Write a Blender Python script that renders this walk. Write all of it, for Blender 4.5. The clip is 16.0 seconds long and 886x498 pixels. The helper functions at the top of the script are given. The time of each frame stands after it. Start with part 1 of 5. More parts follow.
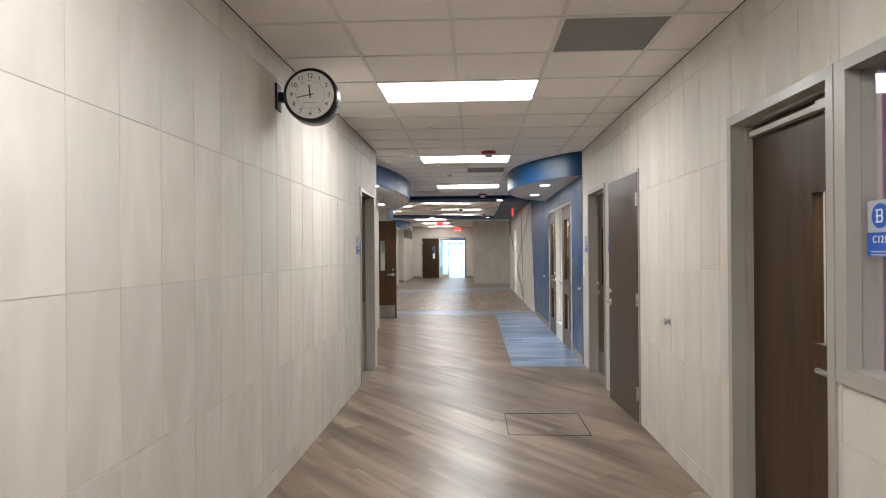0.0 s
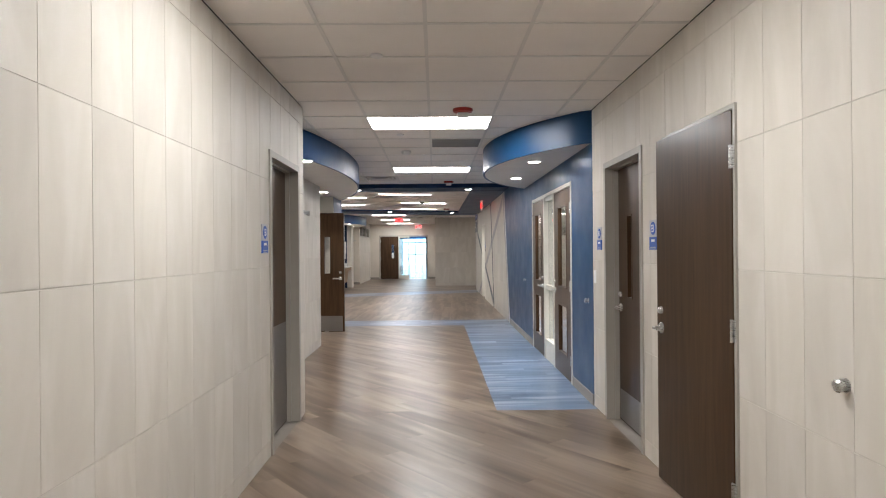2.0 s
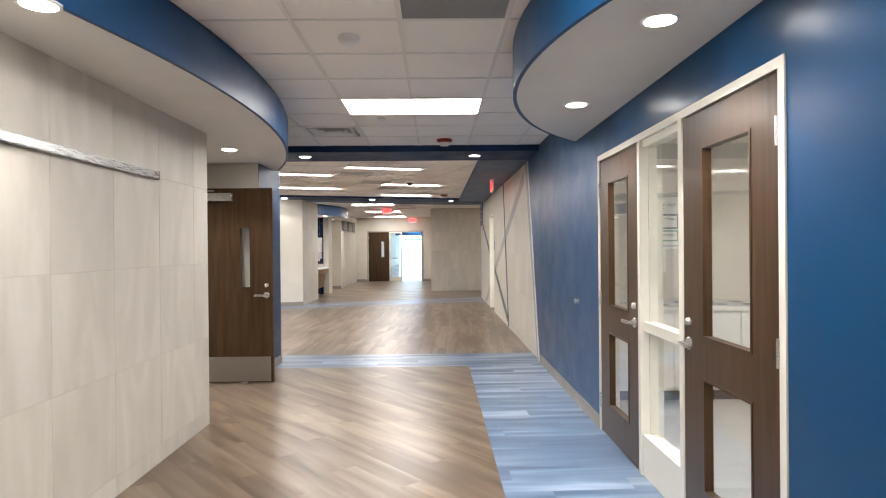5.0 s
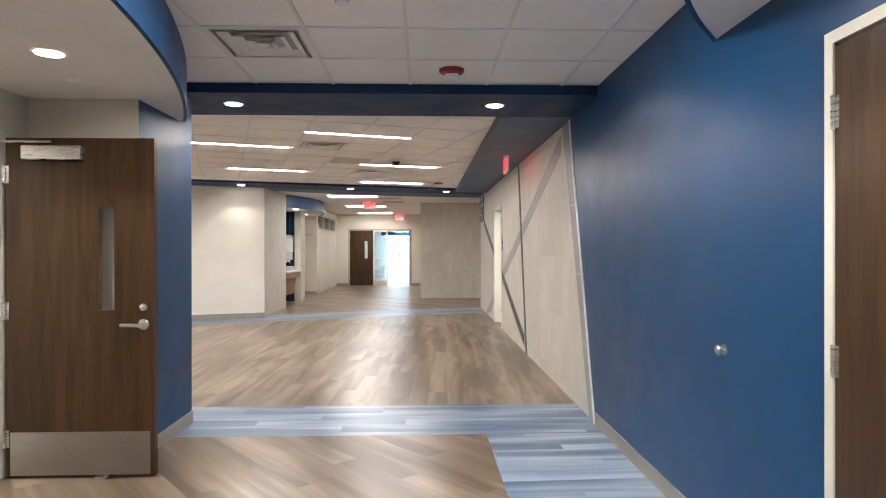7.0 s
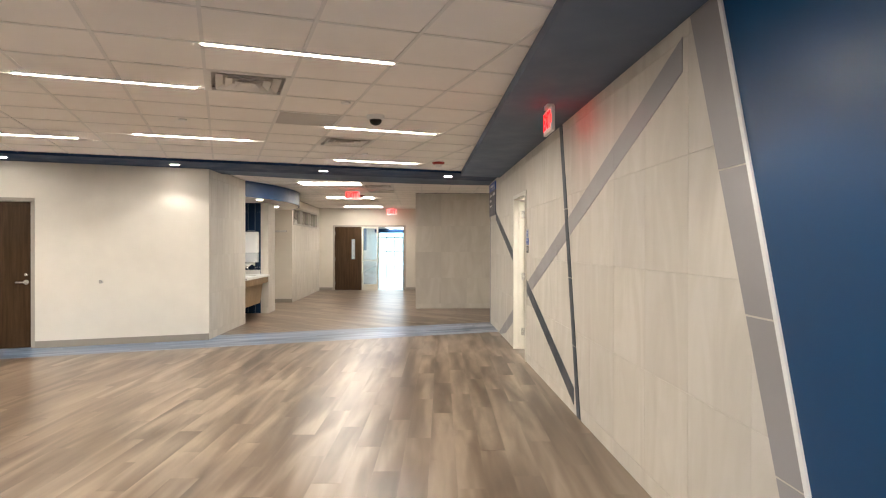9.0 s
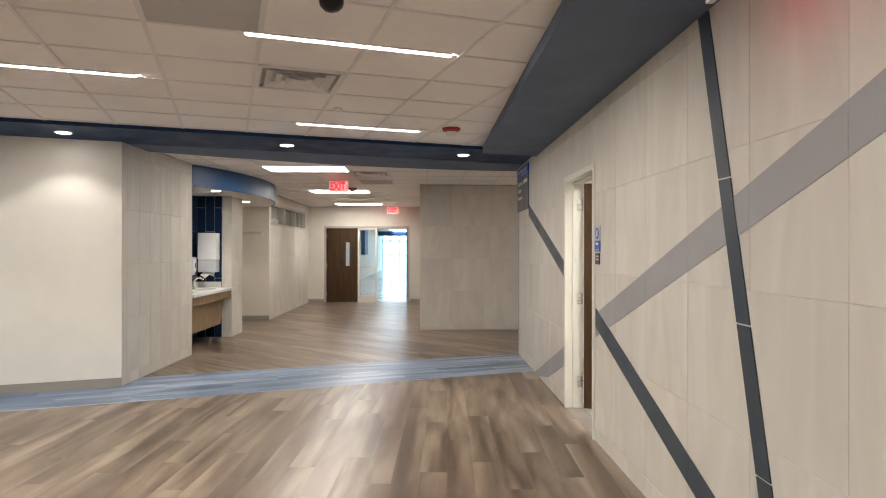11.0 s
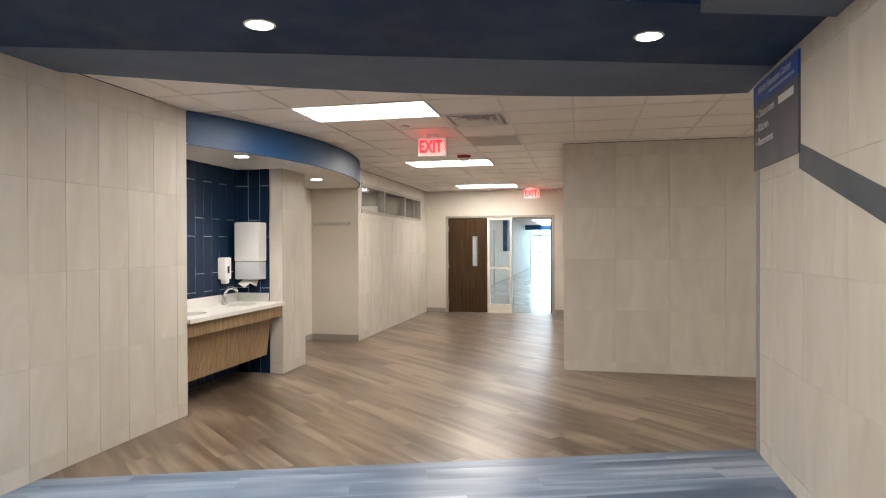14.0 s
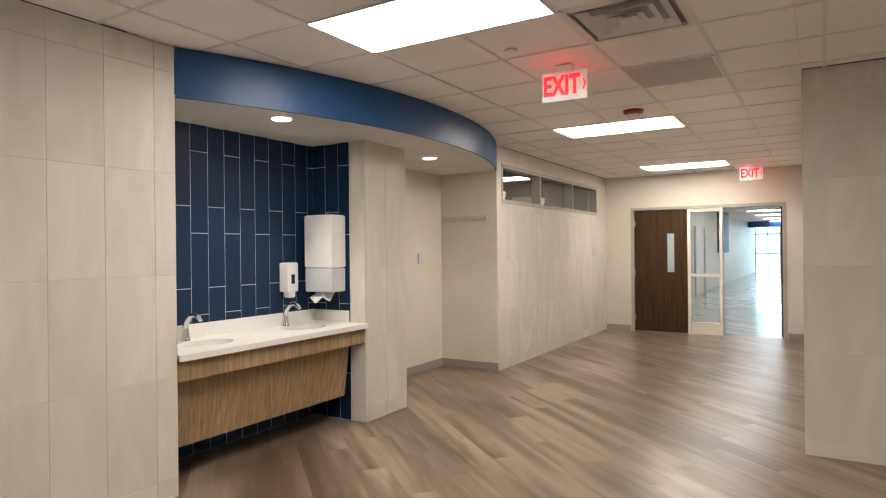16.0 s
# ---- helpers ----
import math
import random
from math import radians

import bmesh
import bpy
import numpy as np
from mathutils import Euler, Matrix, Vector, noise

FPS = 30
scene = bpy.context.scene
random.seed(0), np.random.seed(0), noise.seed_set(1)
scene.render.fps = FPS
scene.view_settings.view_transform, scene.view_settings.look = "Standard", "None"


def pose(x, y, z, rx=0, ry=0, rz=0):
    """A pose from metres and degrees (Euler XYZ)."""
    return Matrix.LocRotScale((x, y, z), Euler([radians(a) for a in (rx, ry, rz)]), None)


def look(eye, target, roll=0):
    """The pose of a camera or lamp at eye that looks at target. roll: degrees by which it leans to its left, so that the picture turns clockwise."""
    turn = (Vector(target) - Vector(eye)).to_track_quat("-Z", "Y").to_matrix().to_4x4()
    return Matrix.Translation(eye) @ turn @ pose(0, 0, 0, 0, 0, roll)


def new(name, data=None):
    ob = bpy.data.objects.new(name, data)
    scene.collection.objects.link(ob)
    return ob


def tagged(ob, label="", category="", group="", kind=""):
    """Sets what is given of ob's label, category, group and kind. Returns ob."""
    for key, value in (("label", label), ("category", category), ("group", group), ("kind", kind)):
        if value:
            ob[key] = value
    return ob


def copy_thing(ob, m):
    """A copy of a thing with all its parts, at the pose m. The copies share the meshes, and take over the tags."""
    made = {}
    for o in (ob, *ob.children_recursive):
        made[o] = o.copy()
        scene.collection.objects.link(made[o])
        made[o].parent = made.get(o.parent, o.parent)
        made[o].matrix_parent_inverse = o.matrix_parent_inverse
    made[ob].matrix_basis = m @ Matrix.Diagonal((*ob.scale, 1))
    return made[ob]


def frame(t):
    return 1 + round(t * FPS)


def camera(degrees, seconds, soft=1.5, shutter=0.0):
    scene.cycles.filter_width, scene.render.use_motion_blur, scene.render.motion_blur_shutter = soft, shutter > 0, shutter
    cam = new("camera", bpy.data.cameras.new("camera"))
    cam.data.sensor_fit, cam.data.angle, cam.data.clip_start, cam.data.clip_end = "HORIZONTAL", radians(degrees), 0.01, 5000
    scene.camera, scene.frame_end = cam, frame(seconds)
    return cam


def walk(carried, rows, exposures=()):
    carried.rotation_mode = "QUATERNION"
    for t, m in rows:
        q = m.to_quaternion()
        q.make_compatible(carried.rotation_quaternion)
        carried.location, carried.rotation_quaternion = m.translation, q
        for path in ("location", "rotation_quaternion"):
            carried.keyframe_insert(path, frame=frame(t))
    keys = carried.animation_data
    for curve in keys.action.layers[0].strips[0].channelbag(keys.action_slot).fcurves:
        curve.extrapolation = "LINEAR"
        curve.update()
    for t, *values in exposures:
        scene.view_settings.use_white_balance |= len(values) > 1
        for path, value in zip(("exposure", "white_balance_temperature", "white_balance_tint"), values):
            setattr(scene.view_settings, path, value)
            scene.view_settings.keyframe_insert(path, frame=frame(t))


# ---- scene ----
cam = camera(71.1, 16.0, soft=1.1)
PATH = [
    (0, (0.331, 0.195, 1.477), (0.229, 2.193, 1.482), -0.4),
    (0.5, (0.363, 0.627, 1.463), (0.311, 2.626, 1.467), -0.4),
    (1, (0.283, 1.211, 1.46), (0.272, 3.211, 1.462), -0.4),
    (1.5, (0.283, 1.845, 1.465), (0.301, 3.845, 1.466), -0.6),
    (2, (0.256, 2.513, 1.459), (0.281, 4.513, 1.461), -0.5),
    (2.5, (0.303, 3.229, 1.437), (0.33, 5.229, 1.439), -0.5),
    (3, (0.336, 3.947, 1.426), (0.359, 5.947, 1.428), -0.4),
    (3.5, (0.39, 4.64, 1.432), (0.409, 6.64, 1.433), -0.4),
    (4, (0.431, 5.33, 1.473), (0.452, 7.33, 1.471), -0.4),
    (4.2, (0.423, 5.611, 1.476), (0.444, 7.611, 1.47), -0.5),
    (6.3, (0.367, 8.776, 1.444), (0.412, 10.776, 1.437), -0.05),
    (6.5, (0.348, 9.033, 1.44), (0.406, 11.032, 1.437), -0.05),
    (7, (0.306, 9.666, 1.437), (0.372, 11.665, 1.435), -0.05),
    (7.5, (0.251, 10.42, 1.447), (0.323, 12.419, 1.446), 0.0),
    (8, (0.271, 11.09, 1.461), (0.345, 13.088, 1.458), -0.05),
    (8.5, (0.269, 11.935, 1.469), (0.347, 13.933, 1.463), 0.05),
    (9, (0.341, 12.766, 1.494), (0.417, 14.764, 1.484), 0.05),
    (11.3, (0.372, 16.106, 1.526), (0.415, 18.105, 1.528), 0.05),
    (11.5, (0.372, 16.307, 1.529), (0.385, 18.307, 1.517), 0.0),
    (12, (0.402, 17.066, 1.529), (0.321, 19.065, 1.518), 0.05),
    (12.5, (0.418, 17.771, 1.525), (0.204, 19.76, 1.517), 0.0),
    (13, (0.461, 18.468, 1.536), (0.175, 20.447, 1.521), -0.1),
    (13.5, (0.469, 19.172, 1.513), (0.119, 21.141, 1.505), -0.1),
    (14, (0.463, 19.87, 1.522), (0.027, 21.822, 1.51), -0.2),
    (14.5, (0.476, 20.566, 1.545), (-0.038, 22.499, 1.53), -0.3),
    (15, (0.411, 21.179, 1.512), (-0.22, 23.077, 1.506), -0.5),
    (15.5, (0.405, 21.803, 1.499), (-0.428, 23.621, 1.494), -0.6),
    (16, (0.365, 22.429, 1.493), (-0.678, 24.135, 1.493), -0.6),
]
walk(cam, [(t, look(eye, target, roll)) for t, eye, target, roll in PATH],
     [(0, -0.07, 6050, 11), (2, -0.05, 6050, 11), (4, 0.38, 6250, 11), (7, 0.43, 6450, 11), (8, 0.52, 6650, 11), (9, 0.48, 6800, 11), (11.5, 0.25, 6400, 11), (12.5, 0.3, 6400, 11), (14.5, 0.55, 6650, 11), (16, 0.43, 6800, 12)])

# ---- light ----
world = bpy.data.worlds.new("world")
world.use_nodes = True
world.node_tree.nodes["Background"].inputs[0].default_value = (0.75, 0.85, 1.0, 1)
world.node_tree.nodes["Background"].inputs[1].default_value = 0.02
scene.world = world
PANEL_POWER, LINE_POWER, DOWN_POWER = 27.0, 188.0, 40.0


# ---- materials ----
def material(name, color, rough=0.5, metal=0.0, gloss=0.3):
    m = bpy.data.materials.new(name)
    m.use_nodes = True
    b = m.node_tree.nodes["Principled BSDF"]
    b.inputs["Base Color"].default_value = (*color, 1)
    b.inputs["Roughness"].default_value = rough
    b.inputs["Metallic"].default_value = metal
    b.inputs["Specular IOR Level"].default_value = 0.5 if metal or "plank" in name else gloss
    return m, m.node_tree, b


def node(tree, kind, **values):
    n = tree.nodes.new(kind)
    for key, value in values.items():
        n.inputs[key.replace("_", " ")].default_value = value
    return n


def coords(tree, scale=(1, 1, 1), turn=0.0, scatter=0.0, islands=False):
    """World-size coordinates, turned about z, shifted piece by piece when scatter is given."""
    co = tree.nodes.new("ShaderNodeTexCoord")
    mp = tree.nodes.new("ShaderNodeMapping")
    mp.vector_type = "TEXTURE"
    mp.inputs["Rotation"].default_value = (0, 0, radians(turn))
    geo = tree.nodes.new("ShaderNodeNewGeometry")
    tree.links.new(geo.outputs["Position"], mp.inputs["Vector"])
    out = mp.outputs["Vector"]
    if scatter:
        src = geo.outputs["Random Per Island"] if islands else tree.nodes.new("ShaderNodeObjectInfo").outputs["Random"]
        mul = node(tree, "ShaderNodeMath")
        mul.operation = "MULTIPLY"
        mul.inputs[1].default_value = scatter
        tree.links.new(src, mul.inputs[0])
        add = tree.nodes.new("ShaderNodeVectorMath")
        add.operation = "ADD"
        tree.links.new(out, add.inputs[0])
        tree.links.new(mul.outputs[0], add.inputs[1])
        out = add.outputs[0]
    sc = tree.nodes.new("ShaderNodeVectorMath")
    sc.operation = "MULTIPLY"
    sc.inputs[1].default_value = scale
    tree.links.new(out, sc.inputs[0])
    return sc.outputs[0]


def ramp(tree, source, stops):
    r = tree.nodes.new("ShaderNodeValToRGB")
    els = r.color_ramp.elements
    while len(els) < len(stops):
        els.new(0.5)
    for e, (p, c) in zip(els, stops):
        e.position, e.color = p, (*c, 1)
    tree.links.new(source, r.inputs[0])
    return r.outputs[0]


def noise_of(tree, vec, scale, detail=4, rough=0.55, warp=0.0):
    n = node(tree, "ShaderNodeTexNoise", Scale=scale, Detail=detail, Roughness=rough, Distortion=warp)
    tree.links.new(vec, n.inputs["Vector"])
    return n.outputs["Fac"]


def mix(tree, a, b, fac, kind="MIX"):
    m = tree.nodes.new("ShaderNodeMix")
    m.data_type, m.blend_type = "RGBA", kind
    for src, sock in ((a, m.inputs[6]), (b, m.inputs[7]), (fac, m.inputs[0])):
        if isinstance(src, (int, float)):
            sock.default_value = src
        elif isinstance(src, tuple):
            sock.default_value = (*src, 1)
        else:
            tree.links.new(src, sock)
    return m.outputs[2]


def bump(tree, b, height, strength=0.1, distance=0.002):
    n = node(tree, "ShaderNodeBump", Strength=strength, Distance=distance)
    tree.links.new(height, n.inputs["Height"])
    tree.links.new(n.outputs[0], b.inputs["Normal"])


def painted(name, color, rough=0.5, spread=0.06, grain=0.08):
    m, tr, b = material(name, color, rough)
    v = coords(tr)
    lo, hi = tuple(c * (1 - spread) for c in color), tuple(min(1, c * (1 + spread)) for c in color)
    col = ramp(tr, noise_of(tr, v, 1.3, 3), [(0.3, lo), (0.7, hi)])
    tr.links.new(col, b.inputs["Base Color"])
    rr = ramp(tr, noise_of(tr, v, 3.0, 3), [(0.3, (rough * 0.85,) * 3), (0.7, (min(1, rough * 1.15),) * 3)])
    tr.links.new(rr, b.inputs["Roughness"])
    bump(tr, b, noise_of(tr, v, 350, 2), grain, 0.0006)
    return m


def plank_material(name, tones, turn, islands, rough, streak):
    """Vinyl planks: long grain, pale and dark figure, wide cloudy streaks across the boards, a tone for each board."""
    m, tr, b = material(name, tones[1], rough)
    v = coords(tr, (0.7, 10.0, 1), turn, 37.0, islands)
    wide = coords(tr, (0.45, 3.6, 1), turn, 0.35, islands)
    figure = coords(tr, (0.9, 7.0, 1), turn, 11.0, islands)
    grain = noise_of(tr, v, 2.0, 2, 0.45, 0.3)
    cloud = noise_of(tr, wide, 1.3, 2, 0.45, 0.6)
    flecks = noise_of(tr, figure, 1.6, 2, 0.5, 0.9)
    col = ramp(tr, cloud, [(0.34, tones[0]), (0.5, tones[1]), (0.66, tones[2])])
    fine = ramp(tr, grain, [(0.3, (1 - streak,) * 3), (0.65, (1 + streak * 0.35,) * 3)])
    col = mix(tr, col, fine, 1.0, "MULTIPLY")
    mark = ramp(tr, flecks, [(0.30, (1 - 0.9 * streak,) * 3), (0.47, (1.0,) * 3), (0.60, (1.0,) * 3), (0.74, (1 + 1.0 * streak,) * 3)])
    col = mix(tr, col, mark, 1.0, "MULTIPLY")
    src = tr.nodes.new("ShaderNodeNewGeometry").outputs["Random Per Island"] if islands else tr.nodes.new("ShaderNodeObjectInfo").outputs["Random"]
    tone = ramp(tr, src, [(0.0, (0.90,) * 3), (1.0, (1.09,) * 3)])
    col = mix(tr, col, tone, 1.0, "MULTIPLY")
    tr.links.new(col, b.inputs["Base Color"])
    rr = ramp(tr, grain, [(0.3, (rough + 0.003,) * 3), (0.7, (rough - 0.003,) * 3)])
    tr.links.new(rr, b.inputs["Roughness"])
    return m


def tile_material():
    m, tr, b = material("porcelain_tile", (0.6, 0.57, 0.52), 0.55)
    info = tr.nodes.new("ShaderNodeObjectInfo").outputs["Random"]
    v = coords(tr, (1, 1, 1), 0, 53.0)
    lean = tr.nodes.new("ShaderNodeMapping")
    lean.inputs["Rotation"].default_value = (radians(24), radians(24), 0)
    lean.inputs["Scale"].default_value = (2.3, 2.3, 0.62)
    tr.links.new(v, lean.inputs["Vector"])
    vein = noise_of(tr, lean.outputs["Vector"], 1.5, 5, 0.5, 1.4)
    col = ramp(tr, vein, [(0.25, (0.53, 0.494, 0.438)), (0.5, (0.58, 0.545, 0.485)), (0.62, (0.61, 0.575, 0.52)), (0.8, (0.64, 0.608, 0.555))])
    tone = ramp(tr, info, [(0, (0.96, 0.96, 0.963)), (1, (1.035, 1.03, 1.02))])
    tr.links.new(mix(tr, col, tone, 1.0, "MULTIPLY"), b.inputs["Base Color"])
    bump(tr, b, noise_of(tr, coords(tr), 120, 3), 0.05, 0.0006)
    return m


def wood_veneer(name, dark, light, rough, scale=(9.0, 9.0, 0.6)):
    m, tr, b = material(name, dark, rough, 0.0, 0.22)
    v = coords(tr, scale)
    g = noise_of(tr, v, 2.6, 6, 0.6, 0.5)
    w = noise_of(tr, coords(tr, (1.6, 1.6, 0.3)), 1.2, 2)
    col = mix(tr, ramp(tr, g, [(0.3, dark), (0.7, light)]), ramp(tr, w, [(0.3, (0.85,) * 3), (0.7, (1.12,) * 3)]), 1.0, "MULTIPLY")
    tr.links.new(col, b.inputs["Base Color"])
    bump(tr, b, g, 0.06, 0.0008)
    return m


def brushed(name, color, rough):
    m, tr, b = material(name, color, rough, 1.0)
    g = noise_of(tr, coords(tr, (2, 2, 90)), 6, 3)
    tr.links.new(ramp(tr, g, [(0.3, (rough * 0.8,) * 3), (0.7, (rough * 1.25,) * 3)]), b.inputs["Roughness"])
    return m


def glow(name, color, strength, body=(0.9, 0.9, 0.9)):
    m, tr, b = material(name, body, 0.5)
    b.inputs["Emission Color"].default_value = (*color, 1)
    b.inputs["Emission Strength"].default_value = strength
    return m


def glass_material(name, tint=(0.95, 0.97, 0.96)):
    m, tr, b = material(name, tint, 0.02)
    b.inputs["Transmission Weight"].default_value = 1.0
    b.inputs["IOR"].default_value = 1.45
    return m


TURN_A, TURN_B, TURN_C = -51.0, 88.0, -40.0
WOOD = ((0.095, 0.064, 0.042), (0.178, 0.128, 0.090), (0.285, 0.218, 0.161))
PALE = ((0.36, 0.36, 0.35), (0.42, 0.42, 0.41), (0.48, 0.48, 0.47))
BLUE = ((0.085, 0.138, 0.230), (0.165, 0.24, 0.36), (0.35, 0.42, 0.53))
MAT_TILE = tile_material()
MAT_GROUT = painted("grout", (0.54, 0.51, 0.455), 0.85)
MAT_WALL = painted("beige_paint", (0.60, 0.56, 0.49), 0.55)
MAT_WHITE_WALL = painted("cream_paint", (0.72, 0.69, 0.63), 0.5)
MAT_BLUE = painted("blue_paint", (0.0012, 0.046, 0.132), 0.33, 0.05, 0.12)
MAT_BAND = painted("blue_band_paint", (0.005, 0.052, 0.145), 0.42, 0.05, 0.12)
MAT_BAND.node_tree.nodes["Principled BSDF"].inputs["Specular IOR Level"].default_value = 0.4
MAT_NAVY = painted("navy_paint", (0.004, 0.030, 0.090), 0.6)
MAT_GREY_SOFFIT = painted("slate_paint", (0.125, 0.16, 0.225), 0.7)
MAT_SOFFIT = painted("white_soffit_paint", (0.70, 0.68, 0.65), 0.6)
MAT_CEIL = painted("mineral_tile", (0.89, 0.855, 0.815), 0.9, 0.03, 0.5)
MAT_GRID = painted("ceiling_grid_paint", (0.76, 0.74, 0.71), 0.5)
MAT_GREY_TILE = painted("grey_panel", (0.26, 0.255, 0.25), 0.7)
MAT_PALE_PANEL = painted("pale_grey_panel", (0.52, 0.50, 0.48), 0.7)
# near-black colour stands in for the dimness of the unlit store room
MAT_STORE_GLOOM = painted("store_room_gloom", (0.05, 0.048, 0.045), 0.7)
MAT_FRAME = painted("door_frame_paint", (0.36, 0.34, 0.30), 0.35)
MAT_LIGHT_FRAME = painted("pale_frame_paint", (0.66, 0.64, 0.57), 0.38)
MAT_DOOR = wood_veneer("dark_walnut_veneer", (0.034, 0.0178, 0.0082), (0.070, 0.0385, 0.0190), 0.30)
MAT_OAK = wood_veneer("oak_laminate", (0.20, 0.125, 0.065), (0.36, 0.25, 0.145), 0.4, (16, 16, 0.8))
MAT_STEEL = brushed("brushed_steel", (0.55, 0.55, 0.54), 0.28)
MAT_PLATE = brushed("kick_plate_steel", (0.34, 0.33, 0.32), 0.34)
MAT_CHROME = brushed("chrome", (0.8, 0.8, 0.8), 0.08)
MAT_BASE = painted("rubber_base", (0.29, 0.265, 0.235), 0.5)
MAT_WHITE = painted("white_plastic", (0.8, 0.8, 0.79), 0.35)
MAT_GREYPLASTIC = painted("smoke_plastic", (0.55, 0.57, 0.60), 0.25)
MAT_BLACK = painted("black_plastic", (0.012, 0.012, 0.013), 0.32)
MAT_RED = painted("red_plastic", (0.30, 0.03, 0.022), 0.4)
MAT_SIGN_BLUE = painted("sign_blue", (0.02, 0.09, 0.42), 0.35)
MAT_SIGN_GREY = painted("sign_grey", (0.42, 0.43, 0.47), 0.35)
MAT_SIGN_DARK = painted("sign_slate", (0.10, 0.105, 0.13), 0.4)
MAT_QUARTZ = painted("pale_quartz", (0.70, 0.69, 0.66), 0.42)
MAT_CERAMIC = painted("ceramic", (0.84, 0.84, 0.83), 0.1)
MAT_NAVY_TILE = painted("navy_glazed_tile", (0.005, 0.021, 0.055), 0.38, 0.03, 0.0)
MAT_NAVY_GROUT = painted("pale_grout", (0.62, 0.64, 0.66), 0.8)
MAT_STRIPE_DARK = painted("dark_tile_stripe", (0.042, 0.056, 0.072), 0.4)
MAT_STRIPE_GREY = painted("grey_tile_stripe", (0.30, 0.29, 0.295), 0.4)
MAT_PURPLE = painted("purple_paint", (0.20, 0.055, 0.20), 0.6)
MAT_PAPER = painted("paper", (0.8, 0.8, 0.78), 0.7)
MAT_GREEN = painted("green_card", (0.08, 0.30, 0.16), 0.7)
MAT_ORANGE = painted("orange_print", (0.55, 0.25, 0.06), 0.7)
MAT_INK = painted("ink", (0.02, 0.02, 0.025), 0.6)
MAT_DIAL = painted("clock_dial", (0.78, 0.78, 0.76), 0.4)
MAT_GLASS = glass_material("clear_glass")
MAT_PANEL = glow("led_panel", (1.0, 0.955, 0.885), PANEL_POWER)
MAT_PANEL_FAR = glow("led_panel_cool", (0.90, 0.96, 1.0), 10.5)
MAT_PANEL_NORTH = glow("led_panel_north", (1.0, 0.955, 0.885), 20.0)
MAT_PANEL_DIM = glow("led_panel_dim", (0.95, 0.97, 1.0), 2.0)
MAT_LINE = glow("led_line", (1.0, 0.955, 0.885), LINE_POWER)
MAT_DOWN = glow("led_downlight", (1.0, 0.94, 0.86), DOWN_POWER)
MAT_COOL = glow("daylight_panel", (0.46, 0.78, 1.0), 3.4)
MAT_EXIT = glow("exit_red", (1.0, 0.004, 0.006), 5.0, (0.35, 0.005, 0.005))
MAT_EXIT_FACE = glow("exit_face", (1.0, 0.75, 0.7), 0.35)


# ---- helpers for meshes ----
def box(bm, x0, x1, y0, y1, z0, z1, bev=0.0):
    v = [bm.verts.new((x, y, z)) for x in (x0, x1) for y in (y0, y1) for z in (z0, z1)]
    fs = [bm.faces.new([v[i] for i in q]) for q in ((0, 1, 3, 2), (4, 6, 7, 5), (0, 4, 5, 1), (2, 3, 7, 6), (0, 2, 6, 4), (1, 5, 7, 3))]
    if bev:
        es = list({e for f in fs for e in f.edges})
        bmesh.ops.bevel(bm, geom=es, offset=bev, segments=2, profile=0.6, affect="EDGES")


def lathe(bm, profile, m=Matrix(), seg=24):
    """A turned solid about local z from (radius, height) pairs."""
    rings = []
    for r, z in profile:
        rings.append([bm.verts.new(m @ Vector((r * math.cos(k * math.tau / seg), r * math.sin(k * math.tau / seg), z))) for k in range(seg)])
    for a, b in zip(rings, rings[1:]):
        for k in range(seg):
            bm.faces.new((a[k], a[(k + 1) % seg], b[(k + 1) % seg], b[k]))
    bm.faces.new(rings[0][::-1])
    bm.faces.new(rings[-1])


def prism(bm, pts, z0, z1):
    lo = [bm.verts.new((x, y, z0)) for x, y in pts]
    hi = [bm.verts.new((x, y, z1)) for x, y in pts]
    bm.faces.new(lo[::-1])
    bm.faces.new(hi)
    n = len(pts)
    for k in range(n):
        bm.faces.new((lo[k], lo[(k + 1) % n], hi[(k + 1) % n], hi[k]))


def finish(name, bm, mat, smooth=False):
    bmesh.ops.recalc_face_normals(bm, faces=bm.faces)
    me = bpy.data.meshes.new(name)
    bm.to_mesh(me)
    bm.free()
    me.materials.append(mat)
    if smooth:
        me.shade_smooth()
        me.set_sharp_from_angle(angle=radians(35))
    return new(name, me)


def part(name, bm, mat, parent, label="", smooth=False):
    ob = finish(name, bm, mat, smooth)
    ob.parent = parent
    return tagged(ob, label)


def root(name, m, label, category, group="", kind=""):
    ob = new(name)
    ob.empty_display_size = 0.1
    ob.matrix_world = m
    return tagged(ob, label, category, group, kind)


def boxes(*rows, bev=0.0):
    bm = bmesh.new()
    for r in rows:
        box(bm, *r, bev=bev)
    return bm


def letters(text, size, mat, parent, m, extrude=0.001, align="CENTER", bold=0.0):
    cu = bpy.data.curves.new("lettering", "FONT")
    cu.offset = bold
    cu.body, cu.size, cu.extrude, cu.align_x, cu.align_y = text, size, extrude, align, "CENTER"
    tmp = new("lettering", cu)
    dg = bpy.context.evaluated_depsgraph_get()
    me = bpy.data.meshes.new_from_object(tmp.evaluated_get(dg))
    bpy.data.objects.remove(tmp)
    me.materials.clear()
    me.materials.append(mat)
    ob = new("lettering", me)
    ob.parent = parent
    ob.matrix_local = m
    return ob


